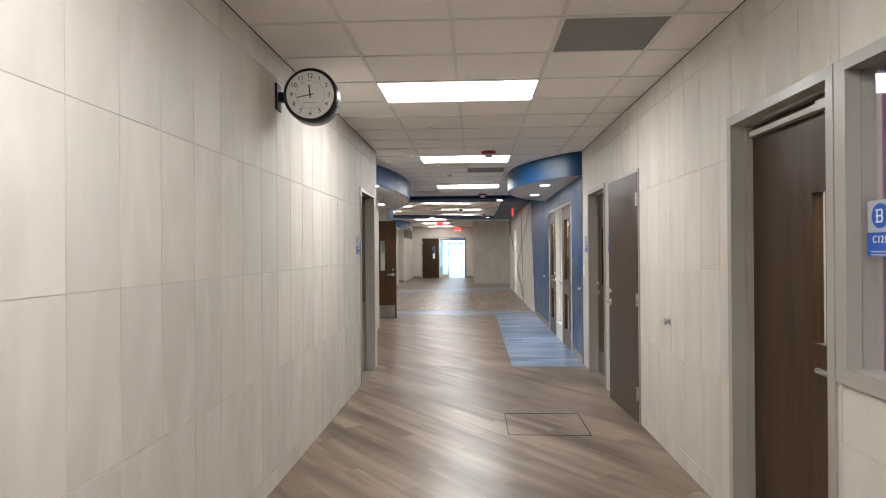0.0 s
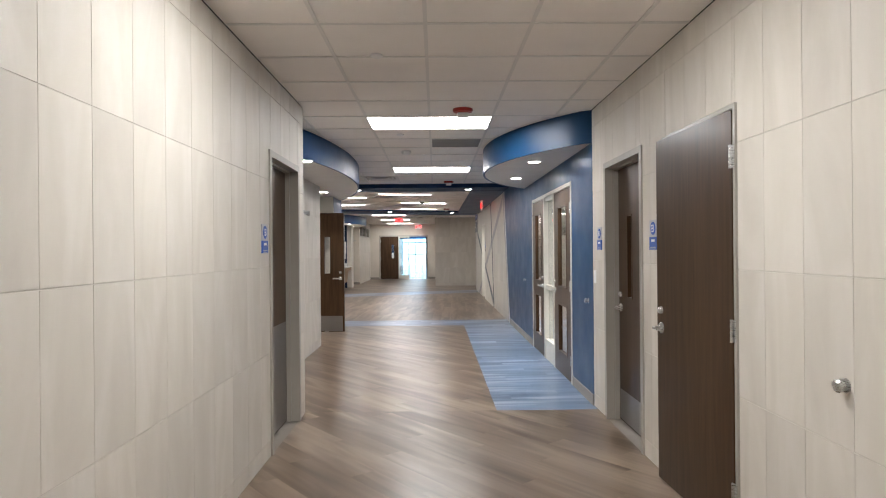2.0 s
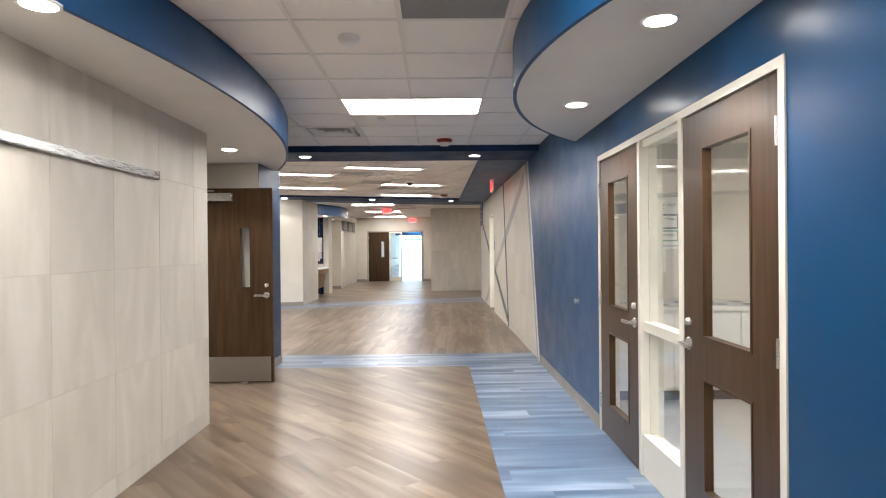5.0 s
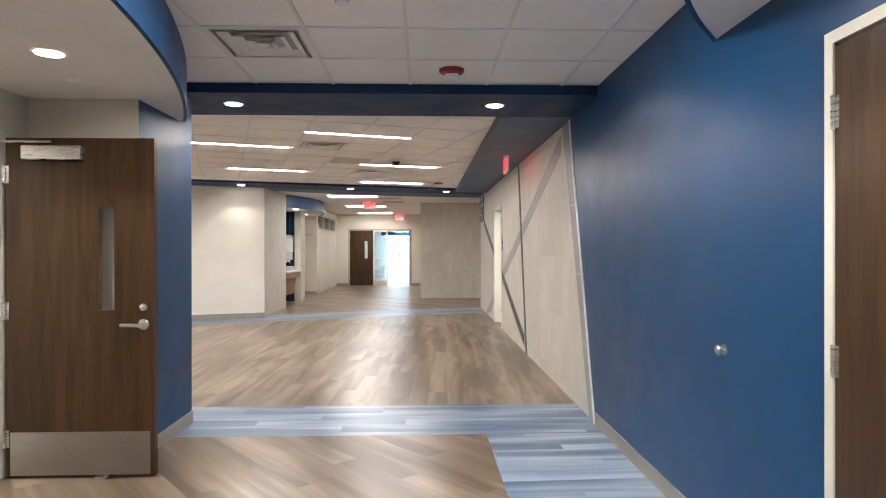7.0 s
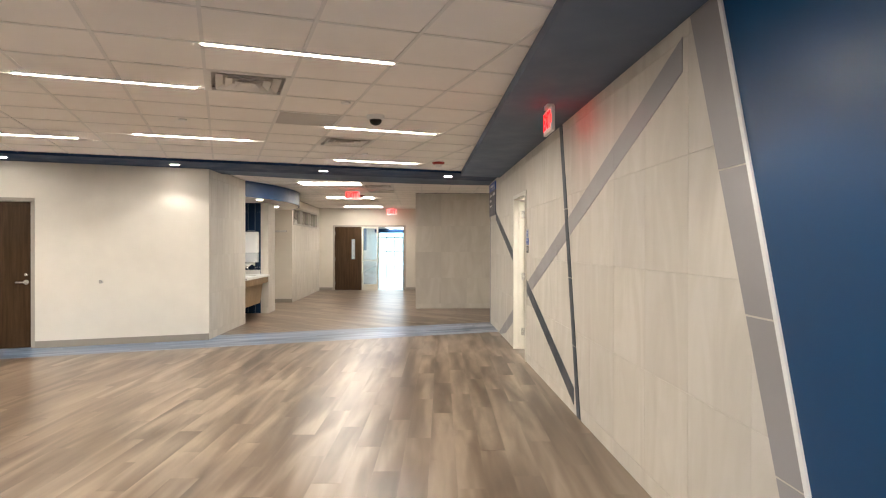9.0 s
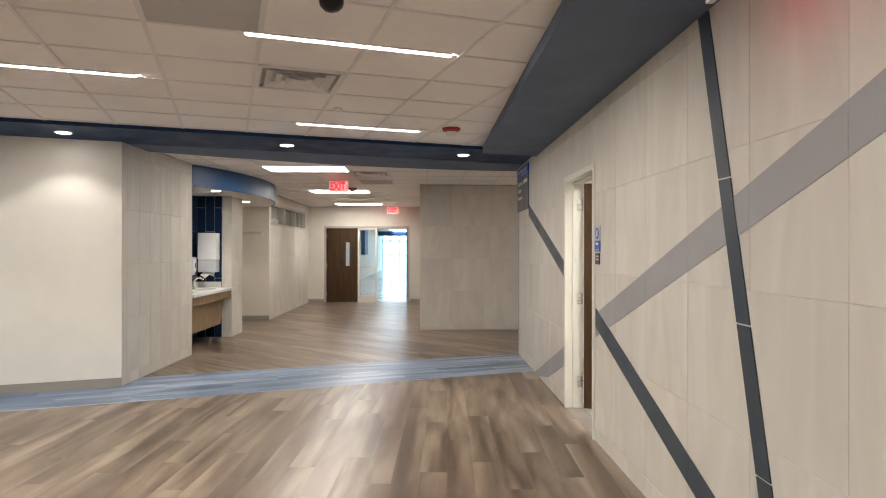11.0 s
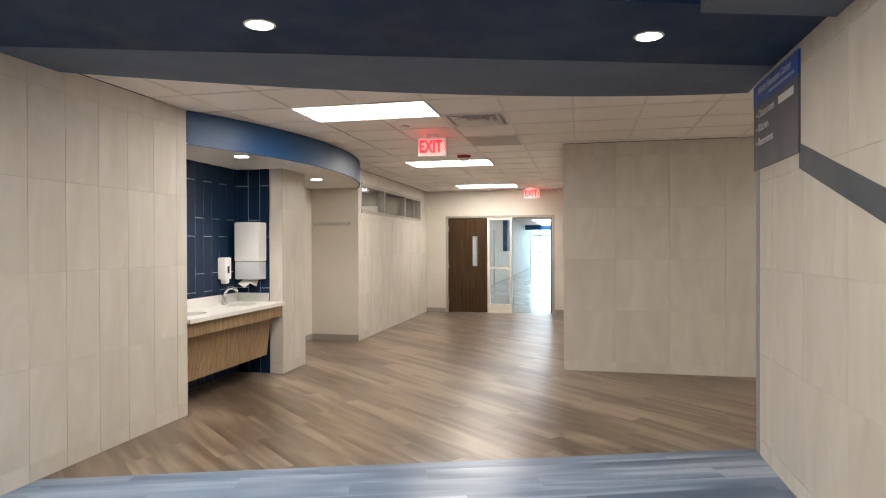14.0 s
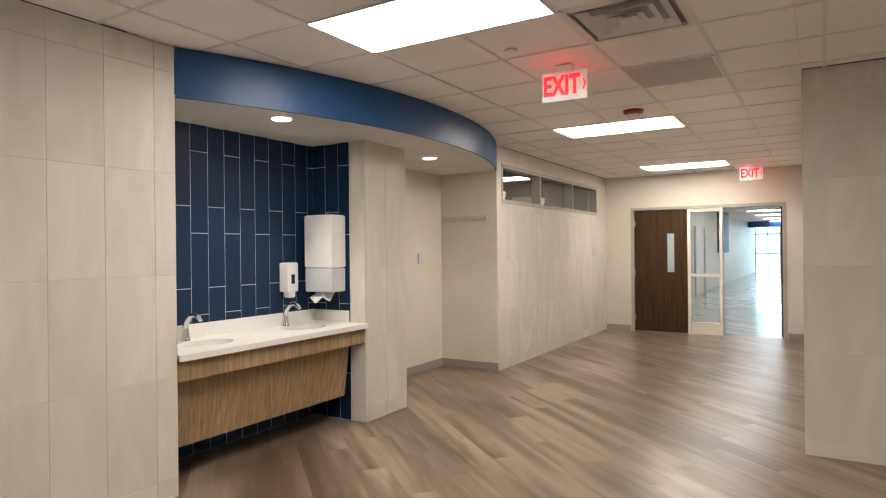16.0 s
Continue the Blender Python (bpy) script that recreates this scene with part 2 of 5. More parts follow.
def subtract(rect, holes):
    """What is left of the rectangle (u0, u1, z0, z1) when the holes are cut out, as rectangles."""
    out = [rect]
    for h in holes:
        nxt = []
        for a in out:
            if h[0] >= a[1] or h[1] <= a[0] or h[2] >= a[3] or h[3] <= a[2]:
                nxt.append(a)
                continue
            if h[0] > a[0]:
                nxt.append((a[0], h[0], a[2], a[3]))
            if h[1] < a[1]:
                nxt.append((h[1], a[1], a[2], a[3]))
            u0, u1 = max(a[0], h[0]), min(a[1], h[1])
            if h[2] > a[2]:
                nxt.append((u0, u1, a[2], h[2]))
            if h[3] < a[3]:
                nxt.append((u0, u1, h[3], a[3]))
        out = nxt
    return out


FACES = {"+x": -90, "-x": 90, "-y": 180, "+y": 0}
TILE_MESHES = {}
LATER = []


def face_pose(facing, plane, u=0.0, z=0.0):
    """A local frame on a wall: x along it, y out of it, z up. u is the world coordinate along the wall."""
    if facing[1] == "x":
        return pose(plane, u, z, 0, 0, FACES[facing])
    return pose(u, plane, z, 0, 0, FACES[facing])


def tile_mesh(w, h, depth=0.0035, edge=0.0012, mat=None):
    key = (round(w, 3), round(h, 3), mat.name)
    if key not in TILE_MESHES:
        w, h = key[:2]
        e = edge
        co = [(-w / 2, -depth, -h / 2), (w / 2, -depth, -h / 2), (w / 2, -depth, h / 2), (-w / 2, -depth, h / 2),
              (-w / 2 + e, 0, -h / 2 + e), (w / 2 - e, 0, -h / 2 + e), (w / 2 - e, 0, h / 2 - e), (-w / 2 + e, 0, h / 2 - e)]
        me = bpy.data.meshes.new("tile")
        me.from_pydata(co, [], [(7, 6, 5, 4), (0, 4, 5, 1), (1, 5, 6, 2), (2, 6, 7, 3), (3, 7, 4, 0)])
        me.flip_normals()
        me.shade_flat()
        me.materials.append(mat)
        TILE_MESHES[key] = me
    return TILE_MESHES[key]


def wall(name, facing, plane, u0, u1, z0, z1, holes=(), thick=0.14, mat=None, tiles=None, label="", other=None):
    """A wall whose visible face lies in the plane. tiles: (start along the wall, width, row heights)."""
    mat = mat or MAT_WALL
    bm = bmesh.new()
    back = 0.0028 if tiles else 0.0
    sign = 1 if facing[0] == "+" else -1
    a, b = plane - sign * back, plane - sign * thick
    for r in subtract((u0, u1, z0, z1), holes):
        if facing[1] == "x":
            box(bm, min(a, b), max(a, b), r[0], r[1], r[2], r[3])
        else:
            box(bm, r[0], r[1], min(a, b), max(a, b), r[2], r[3])
    ob = tagged(finish(name, bm, (MAT_NAVY_GROUT if len(tiles) > 3 else MAT_GROUT) if tiles else mat), label, "wall", kind="structure")
    if tiles:
        LATER.append((ob, facing, plane, u0, u1, z0, z1, holes, tiles))
    return ob


def lay_tiles(ob, facing, plane, u0, u1, z0, z1, holes, tiles, joint=0.003):
    start, width, rows = tiles[:3]
    mat = tiles[3] if len(tiles) > 3 else MAT_TILE
    stagger = tiles[4] if len(tiles) > 4 else 0
    joint = 0.004 if stagger else 0.0014 if width > 0.6 else joint
    k0 = math.floor((u0 - start) / width)
    k = k0
    while start + k * width < u1:
        lift = stagger * (k % 2)
        for za, zb in zip(rows, rows[1:]):
            for r in subtract((max(u0, start + k * width), min(u1, start + (k + 1) * width), max(z0, za + lift), min(z1, zb + lift)), holes):
                w, h = r[1] - r[0] - (joint if stagger else 0.0009), r[3] - r[2] - joint
                if w < 0.012 or h < 0.012:
                    continue
                t = new("tile", tile_mesh(w, h, mat=mat))
                t.parent = ob
                t.matrix_world = face_pose(facing, plane, (r[0] + r[1]) / 2, (r[2] + r[3]) / 2)
        k += 1


def arc(cx, cy, r, x_side, y0, y1, n=36):
    """Points on a circle between two values of y, on the side given by x_side."""
    return [(cx + x_side * math.sqrt(max(0, r * r - (y - cy) ** 2)), y) for y in [y0 + (y1 - y0) * k / n for k in range(n + 1)]]


def clip_poly(poly, zone):
    """The part of a polygon inside a convex zone, both anticlockwise."""
    out = poly
    for (ax, ay), (bx, by) in zip(zone, zone[1:] + zone[:1]):
        src, out = out, []
        side = [(bx - ax) * (y - ay) - (by - ay) * (x - ax) for x, y in src]
        for i in range(len(src)):
            j = (i + 1) % len(src)
            if side[i] >= 0:
                out.append(src[i])
            if (side[i] >= 0) != (side[j] >= 0):
                f = side[i] / (side[i] - side[j])
                out.append((src[i][0] + f * (src[j][0] - src[i][0]), src[i][1] + f * (src[j][1] - src[i][1])))
        if len(out) < 3:
            return []
    return out


# ---- large structure ----
CEIL = 2.743
ROWS_Z = (0.0, 0.12, 0.735, 1.35, 1.965, 2.58, 2.76)
XL, XR, XC = -0.925, 1.72, -3.0
SLOPE = 0.333


def near_line(x):
    return 22.81 + 0.32 * x


def far_line(x):
    return 23.83 + 0.325 * x


wall("wall_south", "+y", -4.0, XL - 0.2, XR + 0.2, 0, CEIL, label="plain beige painted wall closing the corridor")
wall("wall_west_corridor", "+x", XL, -4.0, 8.1, 0, CEIL, [(6.985, 7.855, 0, 2.165)], tiles=(2.04 - 0.292 * 30, 0.292, ROWS_Z), label="beige stone-look porcelain tile wall with stacked upright tiles", thick=0.18)
wall("wall_east_corridor", "-x", XR, -4.0, 8.25, 0, CEIL, [(1.3, 2.62, 1.02, 2.14), (2.69, 3.61, 0, 2.165), (5.51, 6.43, 0, 2.165), (6.905, 7.79, 0, 2.165)],
     tiles=(2.04 - 0.292 * 30, 0.292, ROWS_Z), label="beige stone-look porcelain tile wall with door openings", thick=0.18)
wall("wall_alcove_return", "+y", 8.1, -1.7, XL - 0.19, 0, CEIL, label="short return wall of beige paint", thick=0.1)
wall("wall_alcove", "+x", -1.51, 8.1, 12.06, 0, 2.45, tiles=(8.1, 0.61, ROWS_Z), label="beige porcelain tile wall of a shallow alcove")
wall("wall_recess_south", "+y", 12.06, -2.5, -1.66, 0, 2.45, label="beige painted return wall of a door recess", thick=0.1)
wall("wall_recess_door", "+x", -2.33, 12.06, 13.9, 0, 2.45, [(12.67, 13.6, 0, 2.165)], label="beige painted wall round a recessed door")
wall("wall_recess_north", "-y", 13.9, -2.47, -1.603, 0, 2.45, label="beige painted wall above an open door", thick=0.1)
wall("wall_blue_column", "+x", -1.6, 13.905, 14.85, 0, CEIL, mat=MAT_BLUE, label="dark blue painted wall end", thick=0.3)
wall("wall_blue", "-x", XR - 0.0035, 8.25, 14.68, 0, CEIL, [(9.17, 11.74, 0, 2.165)], mat=MAT_BLUE, label="large glossy dark blue painted wall")
wall("wall_lobby_east", "-x", XR, 14.68, 24.82, 0, CEIL, [(20.74, 21.74, 0, 2.2)], tiles=(14.68, 0.61, ROWS_Z), label="beige porcelain tile wall crossed by grey and dark stripes", thick=0.16)
wall("wall_side_passage", "+y", 24.82, XR + 0.17, 7.0, 0, CEIL, label="beige wall of the side passage")
wall("wall_lobby_south", "+y", 14.85, -7.5, -1.91, 0, CEIL, mat=MAT_WHITE_WALL, label="cream painted lobby wall")
wall("wall_lobby_west", "+x", -7.5, 14.85, 22.0, 0, CEIL, mat=MAT_WHITE_WALL, label="cream painted lobby wall")
wall("wall_sink_west", "+x", XC, 22.75, 24.81, 0, CEIL, tiles=(22.87, 0.30, ROWS_Z), label="beige porcelain tile wall beside the hand-wash niche", thick=0.5)
wall("wall_sink_back", "+x", -3.6, 24.7, 26.7, 0, 2.45, mat=MAT_NAVY_GROUT, tiles=(24.75, 0.152, tuple(-0.2 + 0.61 * k for k in range(6)), MAT_NAVY_TILE, 0.2), label="navy glazed tile wall with upright staggered tiles")
wall("wall_sink_side", "-y", 26.64, -3.6, -3.17, 0, 2.45, tiles=(-3.6, 0.152, tuple(-0.2 + 0.61 * k for k in range(6)), MAT_NAVY_TILE, 0.2), label="navy glazed tile side of the hand-wash niche", thick=0.1)
wall("wall_pillar_front", "-y", 26.637, -3.165, XC - 0.001, 0, 2.45, tiles=(-3.165, 0.17, ROWS_Z), label="beige tile edge of a wall pier", thick=0.1)
wall("wall_pillar", "+x", XC, 26.66, 27.25, 0, 2.45, tiles=(26.64, 0.305, ROWS_Z), label="beige porcelain tile pier", thick=0.6)
wall("wall_niche_back", "+x", -3.8, 27.25, 29.2, 0, 2.45, label="beige painted wall of a small recess")
wall("wall_niche_north", "-y", 29.2, -3.94, XC - 0.003, 0, 2.45, label="beige painted wall of a small recess")
wall("wall_north_west", "+x", XC, 29.207, 33.65, 0, CEIL, [(29.33, 33.1, 2.05, 2.54)], tiles=(29.2, 0.61, ROWS_Z), label="beige tile wall with a strip of high windows", thick=0.16)
wall("wall_north", "-y", 33.65, XC, 0.25, 0, CEIL, [(-2.5, -0.16, 0, 2.165)], label="beige painted end wall round double doors")
wall("wall_block_south", "-y", 27.54, 0.253, 7.0, 0, CEIL, tiles=(0.25, 0.61, ROWS_Z), label="beige porcelain tile wall of a projecting block", thick=0.3)
wall("wall_block_west", "-x", 0.25, 27.548, 33.65, 0, CEIL, tiles=(27.54, 0.61, ROWS_Z), label="beige porcelain tile wall of a projecting block", thick=0.3)
wall("wall_passage_end", "-x", 7.0, 24.8, 27.6, 0, CEIL, label="beige painted wall closing the side passage")


def slanted_wall():
    """The cream wall that runs askew to the corridor, with a closed door in it."""
    a = math.degrees(math.atan(SLOPE))
    m = pose(XC, 22.75, 0, 0, 0, 180 + a)
    holder = new("wall_lobby_north")
    holder.matrix_world = m
    tagged(holder, "cream painted wall washed by a downlight", "wall", kind="structure")
    rows = [(r[0], r[1], 0.0, 0.14, r[2], r[3]) for r in subtract((0.0, 4.9, 0, CEIL), [(2.42, 3.35, 0, 2.165)])]
    bm = bmesh.new()
    for r in rows:
        box(bm, r[0], r[1], -r[3], -r[2], r[4], r[5])
    part("wall_panel", bm, MAT_WHITE_WALL, holder)
    part("baseboard", boxes((0.0, 2.37, 0.0, 0.012, 0, 0.10), (3.40, 4.9, 0.0, 0.012, 0, 0.10)), MAT_BASE, holder, "taupe rubber base")
    return m


def slab(name, pts, z0, z1, mat, label, category="ceiling"):
    bm = bmesh.new()
    prism(bm, pts, z0, z1)
    return tagged(finish(name, bm, mat), label, category, kind="structure")


SLANT = slanted_wall()
ARC_L = arc(-9.67, 11.2, 8.8, 1, 8.1, 14.6)
ARC_R = [(XR, 8.256)] + arc(4.25, 10.41, 3.36, -1, 8.3, 12.55) + [(XR, 12.63)]
ARC_C = arc(-7.38, 27.0, 4.9, 1, 24.81, 29.2)


def curved_soffit(name, line, back, label):
    """A lowered ceiling with a curved blue fascia and a white underside."""
    holder = new(name)
    tagged(holder, label, "soffit", kind="structure")
    pts = line + [(back, line[-1][1]), (back, line[0][1])]
    bm = bmesh.new()
    prism(bm, pts, 2.44, 2.452)
    part("underside", bm, MAT_SOFFIT, holder, "white painted underside")
    bm = bmesh.new()
    out = 1 if back < line[0][0] else -1
    lo, hi = [], []
    for x, y in line:
        lo.append((bm.verts.new((x + out * 0.004, y, 2.436)), bm.verts.new((x - out * 0.02, y, 2.436))))
        hi.append((bm.verts.new((x + out * 0.004, y, CEIL)), bm.verts.new((x - out * 0.02, y, CEIL))))
    for k in range(len(line) - 1):
        bm.faces.new((lo[k][0], lo[k + 1][0], hi[k + 1][0], hi[k][0]))
        bm.faces.new((lo[k][1], hi[k][1], hi[k + 1][1], lo[k + 1][1]))
        bm.faces.new((lo[k][0], lo[k][1], lo[k + 1][1], lo[k + 1][0]))
    part("fascia", bm, MAT_BAND, holder, "curved blue painted fascia", smooth=True)


curved_soffit("soffit_1", ARC_L, -2.5, "curved blue and white dropped soffit over an alcove")
curved_soffit("soffit_2", ARC_R, XR, "bowed blue and white dropped soffit over double doors")
curved_soffit("soffit_3", ARC_C, -4.0, "curved blue and white dropped soffit over hand-wash niche")

slab("header_1", [(-7.5, 14.62), (XR, 14.62), (XR, 15.45), (-7.5, 15.45)], 2.67, 2.8, MAT_NAVY, "navy painted dropped ceiling band with downlights", "soffit")
slab("header_2", [(-7.5, near_line(-7.5)), (XR, near_line(XR)), (XR, far_line(XR)), (-7.5, far_line(-7.5))], 2.71, 2.8, MAT_NAVY, "navy painted slanting dropped ceiling band", "soffit")
slab("soffit_4", [(1.04, 15.45), (XR, 15.45), (XR, near_line(XR)), (1.04, near_line(1.04))], 2.667, 2.8, MAT_GREY_SOFFIT, "slate blue painted dropped soffit along the wall", "soffit")
curve = [(-3.0 + 4.74 * k / 24, 0) for k in range(25)]
curve = [(x, 23.42 + 1.72 * (1 - (1 - (x + 3.0) / 4.74) ** 1.7)) for x, _ in curve]
slab("soffit_5", [(XC, far_line(XC)), (XR, far_line(XR))] + [(XR + 0.02, 25.14)] + curve[::-1], 2.708, 2.8, MAT_GREY_SOFFIT, "slate blue painted soffit with a curved edge", "soffit")
slab("trim_end", [(XR - 0.003, 24.74), (XR + 0.002, 24.74), (XR + 0.002, 24.823), (XR - 0.003, 24.823)], 0, 2.66, MAT_STRIPE_GREY, "grey tile edge strip at the wall corner", "trim")


def stripes(name, polys, mat, label, proud=0.0028):
    holder = tagged(new(name), label, "wall stripe", kind="structure")
    for poly in polys:
        bm = bmesh.new()
        a = [bm.verts.new((XR - proud, y, z)) for y, z in poly]
        b = [bm.verts.new((XR + 0.002, y, z)) for y, z in poly]
        bm.faces.new(a)
        n = len(poly)
        for k in range(n):
            bm.faces.new((a[k], a[(k + 1) % n], b[(k + 1) % n], b[k]))
        part("tile", bm, mat, holder)


def band_pieces(y0, z0, y1, z1, depth, spans):
    """A sloping stripe, cut into its tiles at each 0.61 m."""
    out = []
    for a, b in spans:
        y = a
        while y < b - 0.02:
            e = min(b, (math.floor((y - 14.68) / 0.61 + 1e-6) + 1) * 0.61 + 14.68)
            za, zb = (z0 + (q - y0) * (z1 - z0) / (y1 - y0) for q in (y, e))
            pa, pb = max(0.002, za - depth), max(0.002, zb - depth)
            if zb > 0.01 or za > 0.01:
                out.append([(y + 0.001, pa), (e - 0.001, pb), (e - 0.001, max(0.004, zb)), (y + 0.001, max(0.004, za))])
            y = e
    return out


stripes("trim_stripe_grey", band_pieces(15.75, 2.665, 20.1, 1.206, 0.185, [(15.97, 20.68)]) + band_pieces(15.75, 2.68, 23.45, 0.0, 0.185, [(21.80, 23.4)]), MAT_STRIPE_GREY, "grey tile stripe slanting across the wall")
stripes("trim_stripe_dark", band_pieces(18.2, 0.216, 23.9, 2.156, 0.15, [(18.24, 20.68)]) + band_pieces(18.2, 0.18, 23.9, 2.12, 0.15, [(21.80, 23.9)]), MAT_STRIPE_DARK, "charcoal tile stripe slanting across the wall", 0.0045)
stripes("trim_stripe_upright", [[(18.82 - 0.7 * (1 - t1), 2.665 * t1), (18.71 - 0.7 * (1 - t1), 2.665 * t1), (18.71 - 0.7 * (1 - t0), 2.665 * t0), (18.82 - 0.7 * (1 - t0), 2.665 * t0)]
                                for t0, t1 in ((0.002, 0.225), (0.228, 0.45), (0.453, 0.69), (0.693, 0.999))], MAT_STRIPE_DARK, "leaning charcoal tile stripe from floor to soffit", 0.006)
stripes("trim_stripe_edge", [[(14.71 + 0.85 * t0, 2.665 * t0), (14.88 + 1.0 * t0, 2.665 * t0), (14.88 + 1.0 * t1, 2.665 * t1), (14.71 + 0.85 * t1, 2.665 * t1)]
                             for t0, t1 in ((0.002, 0.225), (0.228, 0.45), (0.453, 0.69), (0.693, 0.999))], MAT_STRIPE_GREY, "grey tile stripe beside the blue wall edge")


def blue_edge():
    bm = bmesh.new()
    pts = [(14.68, 0.0), (14.69, 0.0), (15.56, 2.67), (15.58, 2.743), (14.68, 2.743)]
    a = [bm.verts.new((XR - 0.0035, y, z)) for y, z in pts]
    b = [bm.verts.new((XR + 0.002, y, z)) for y, z in pts]
    bm.faces.new(a)
    for k in range(5):
        bm.faces.new((a[k], a[(k + 1) % 5], b[(k + 1) % 5], b[k]))
    tagged(finish("wall_blue_edge", bm, MAT_BLUE), "slanting edge of the dark blue wall", "wall", kind="structure")
    bm = bmesh.new()
    a = [bm.verts.new((x, y, z)) for x in (XR - 0.014, XR + 0.002) for y, z in ((14.684, 0), (14.712, 0), (15.582, 2.67), (15.554, 2.67))]
    for q in ((0, 1, 2, 3), (0, 4, 5, 1), (1, 5, 6, 2), (2, 6, 7, 3), (3, 7, 4, 0)):
        bm.faces.new([a[i] for i in q])
    tagged(finish("trim_blue_edge", bm, MAT_WHITE), "slim white edge trim between blue paint and tile", "trim", kind="structure")


blue_edge()

# ---- ceilings ----
def ceiling(name, zone, ox, oy, turn, lit, label):
    """A lay-in ceiling in one mesh of tiles, with its grid of bars; cells in lit stay free for lamps."""
    bm = bmesh.new()
    c, s = math.cos(radians(turn)), math.sin(radians(turn))
    us = [(x - ox) * c + (y - oy) * s for x, y in zone]
    vs = [-(x - ox) * s + (y - oy) * c for x, y in zone]
    step, half = 0.61, 0.0115
    to = lambda u, v: (ox + u * c - v * s, oy + u * s + v * c)
    bars = bmesh.new()
    i0, i1, j0, j1 = (math.floor(min(us) / step), math.ceil(max(us) / step), math.floor(min(vs) / step), math.ceil(max(vs) / step))
    for i in range(i0, i1):
        for j in range(j0, j1):
            if (i, j) in lit:
                continue
            dz = random.uniform(0.0, 0.0015)
            poly = clip_poly([to(i * step + half, j * step + half), to((i + 1) * step - half, j * step + half), to((i + 1) * step - half, (j + 1) * step - half), to(i * step + half, (j + 1) * step - half)], zone)
            if poly:
                prism(bm, poly, CEIL + 0.005 + dz, CEIL + 0.03)
    for i in range(i0, i1 + 1):
        poly = clip_poly([to(i * step - half, j0 * step), to(i * step + half, j0 * step), to(i * step + half, j1 * step), to(i * step - half, j1 * step)], zone)
        if poly and i * step > min(us):
            prism(bars, poly, CEIL, CEIL + 0.028)
    for j in range(j0, j1 + 1):
        poly = clip_poly([to(i0 * step, j * step - half), to(i1 * step, j * step - half), to(i1 * step, j * step + half), to(i0 * step, j * step + half)], zone)
        if poly and j * step > min(vs):
            prism(bars, poly, CEIL + 0.0008, CEIL + 0.029)
    ob = tagged(finish(name, bm, MAT_CEIL), label, "ceiling", kind="structure")
    part("ceiling_grid", bars, MAT_GRID, ob, "white metal ceiling grid")
    slab(name + "_deck", zone, CEIL + 0.06, CEIL + 0.1, MAT_GREY_TILE, "dark deck above the ceiling tiles")


LIT_A = [(i, j) for j in (-12, -6, 0, 6, 12) for i in (0, 1)] + [(2, -2), (1, 8), (-1, 14)]
LIT_C = [(i, j) for j in (0, 6, 12) for i in (0, 1)] + [(2, 1)]
ceiling("ceiling_corridor", [(XL, -4.0), (XR, -4.0), (XR, 14.62), (XL, 14.62)][0:2] + [(XR, 14.62), (-1.62, 14.62), (-1.62, 8.1), (XL, 8.1)][0:1] + [(XL, 14.62)], -0.4, 4.82, 0, LIT_A, "white mineral fibre ceiling tiles in a metal grid")
ceiling("ceiling_corridor_edge", [(-1.63, 8.1), (XL - 0.001, 8.1), (XL - 0.001, 14.62), (-1.63, 14.62)], -0.4, 4.82, 0, LIT_A, "white mineral fibre ceiling tiles beside a soffit")
ceiling("ceiling_lobby", [(-7.5, 15.45), (1.04, 15.45), (1.04, near_line(1.04)), (-7.5, near_line(-7.5))], -1.0, 16.65, 17.5, [(0, 1), (1, 3), (2, 5)], "white mineral fibre ceiling tiles laid askew")
ceiling("ceiling_north", [(XC, 22.7), (0.25, 22.7), (0.25, 33.65), (XC, 33.65)], -2.05, 24.95, 0, LIT_C, "white mineral fibre ceiling tiles in a metal grid")
ceiling("ceiling_passage", [(0.252, 23.6), (7.0, 23.6), (7.0, 27.54), (0.252, 27.54)], -2.05, 24.95, 0, LIT_C, "white mineral fibre ceiling tiles of a side passage")
slab("ceiling_recess", [(-4.1, 8.0), (-1.6, 8.0), (-1.6, 14.9), (-4.1, 14.9)], 2.76, 2.8, MAT_CEIL, "plain deck above a soffit")
slab("ceiling_niche", [(-4.1, 24.6), (XC, 24.6), (XC, 29.4), (-4.1, 29.4)], 2.76, 2.8, MAT_CEIL, "plain deck above a soffit")


# ---- rooms seen through openings ----
def side_room(name, x0, x1, y0, y1, mat, height=CEIL):
    """Floor, ceiling and far walls of a room behind the corridor wall."""
    slab("floor_" + name, [(x0, y0), (x1, y0), (x1, y1), (x0, y1)], -0.05, -0.002, MAT_ROOMFLOOR, "pale vinyl floor of a side room", "floor")
    slab("ceiling_" + name, [(x0, y0), (x1, y0), (x1, y1), (x0, y1)], height, height + 0.05, MAT_STORE_GLOOM if mat is MAT_STORE_GLOOM else MAT_CEIL, "store room ceiling coloured near-black for an unlit interior" if mat is MAT_STORE_GLOOM else "white ceiling of a side room")
    t = 0.1
    for tag, r in (("far", (x1, x1 + t, y0 - t, y1 + t)), ("south", (x0, x1, y0 - t, y0)), ("north", (x0, x1, y1, y1 + t)), ("near", (x0 - t, x0, y0 - t, y1 + t))):
        if tag == ("near" if x0 > 0 else "far"):
            continue
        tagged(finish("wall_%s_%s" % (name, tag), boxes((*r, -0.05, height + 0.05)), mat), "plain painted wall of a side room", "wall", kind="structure")


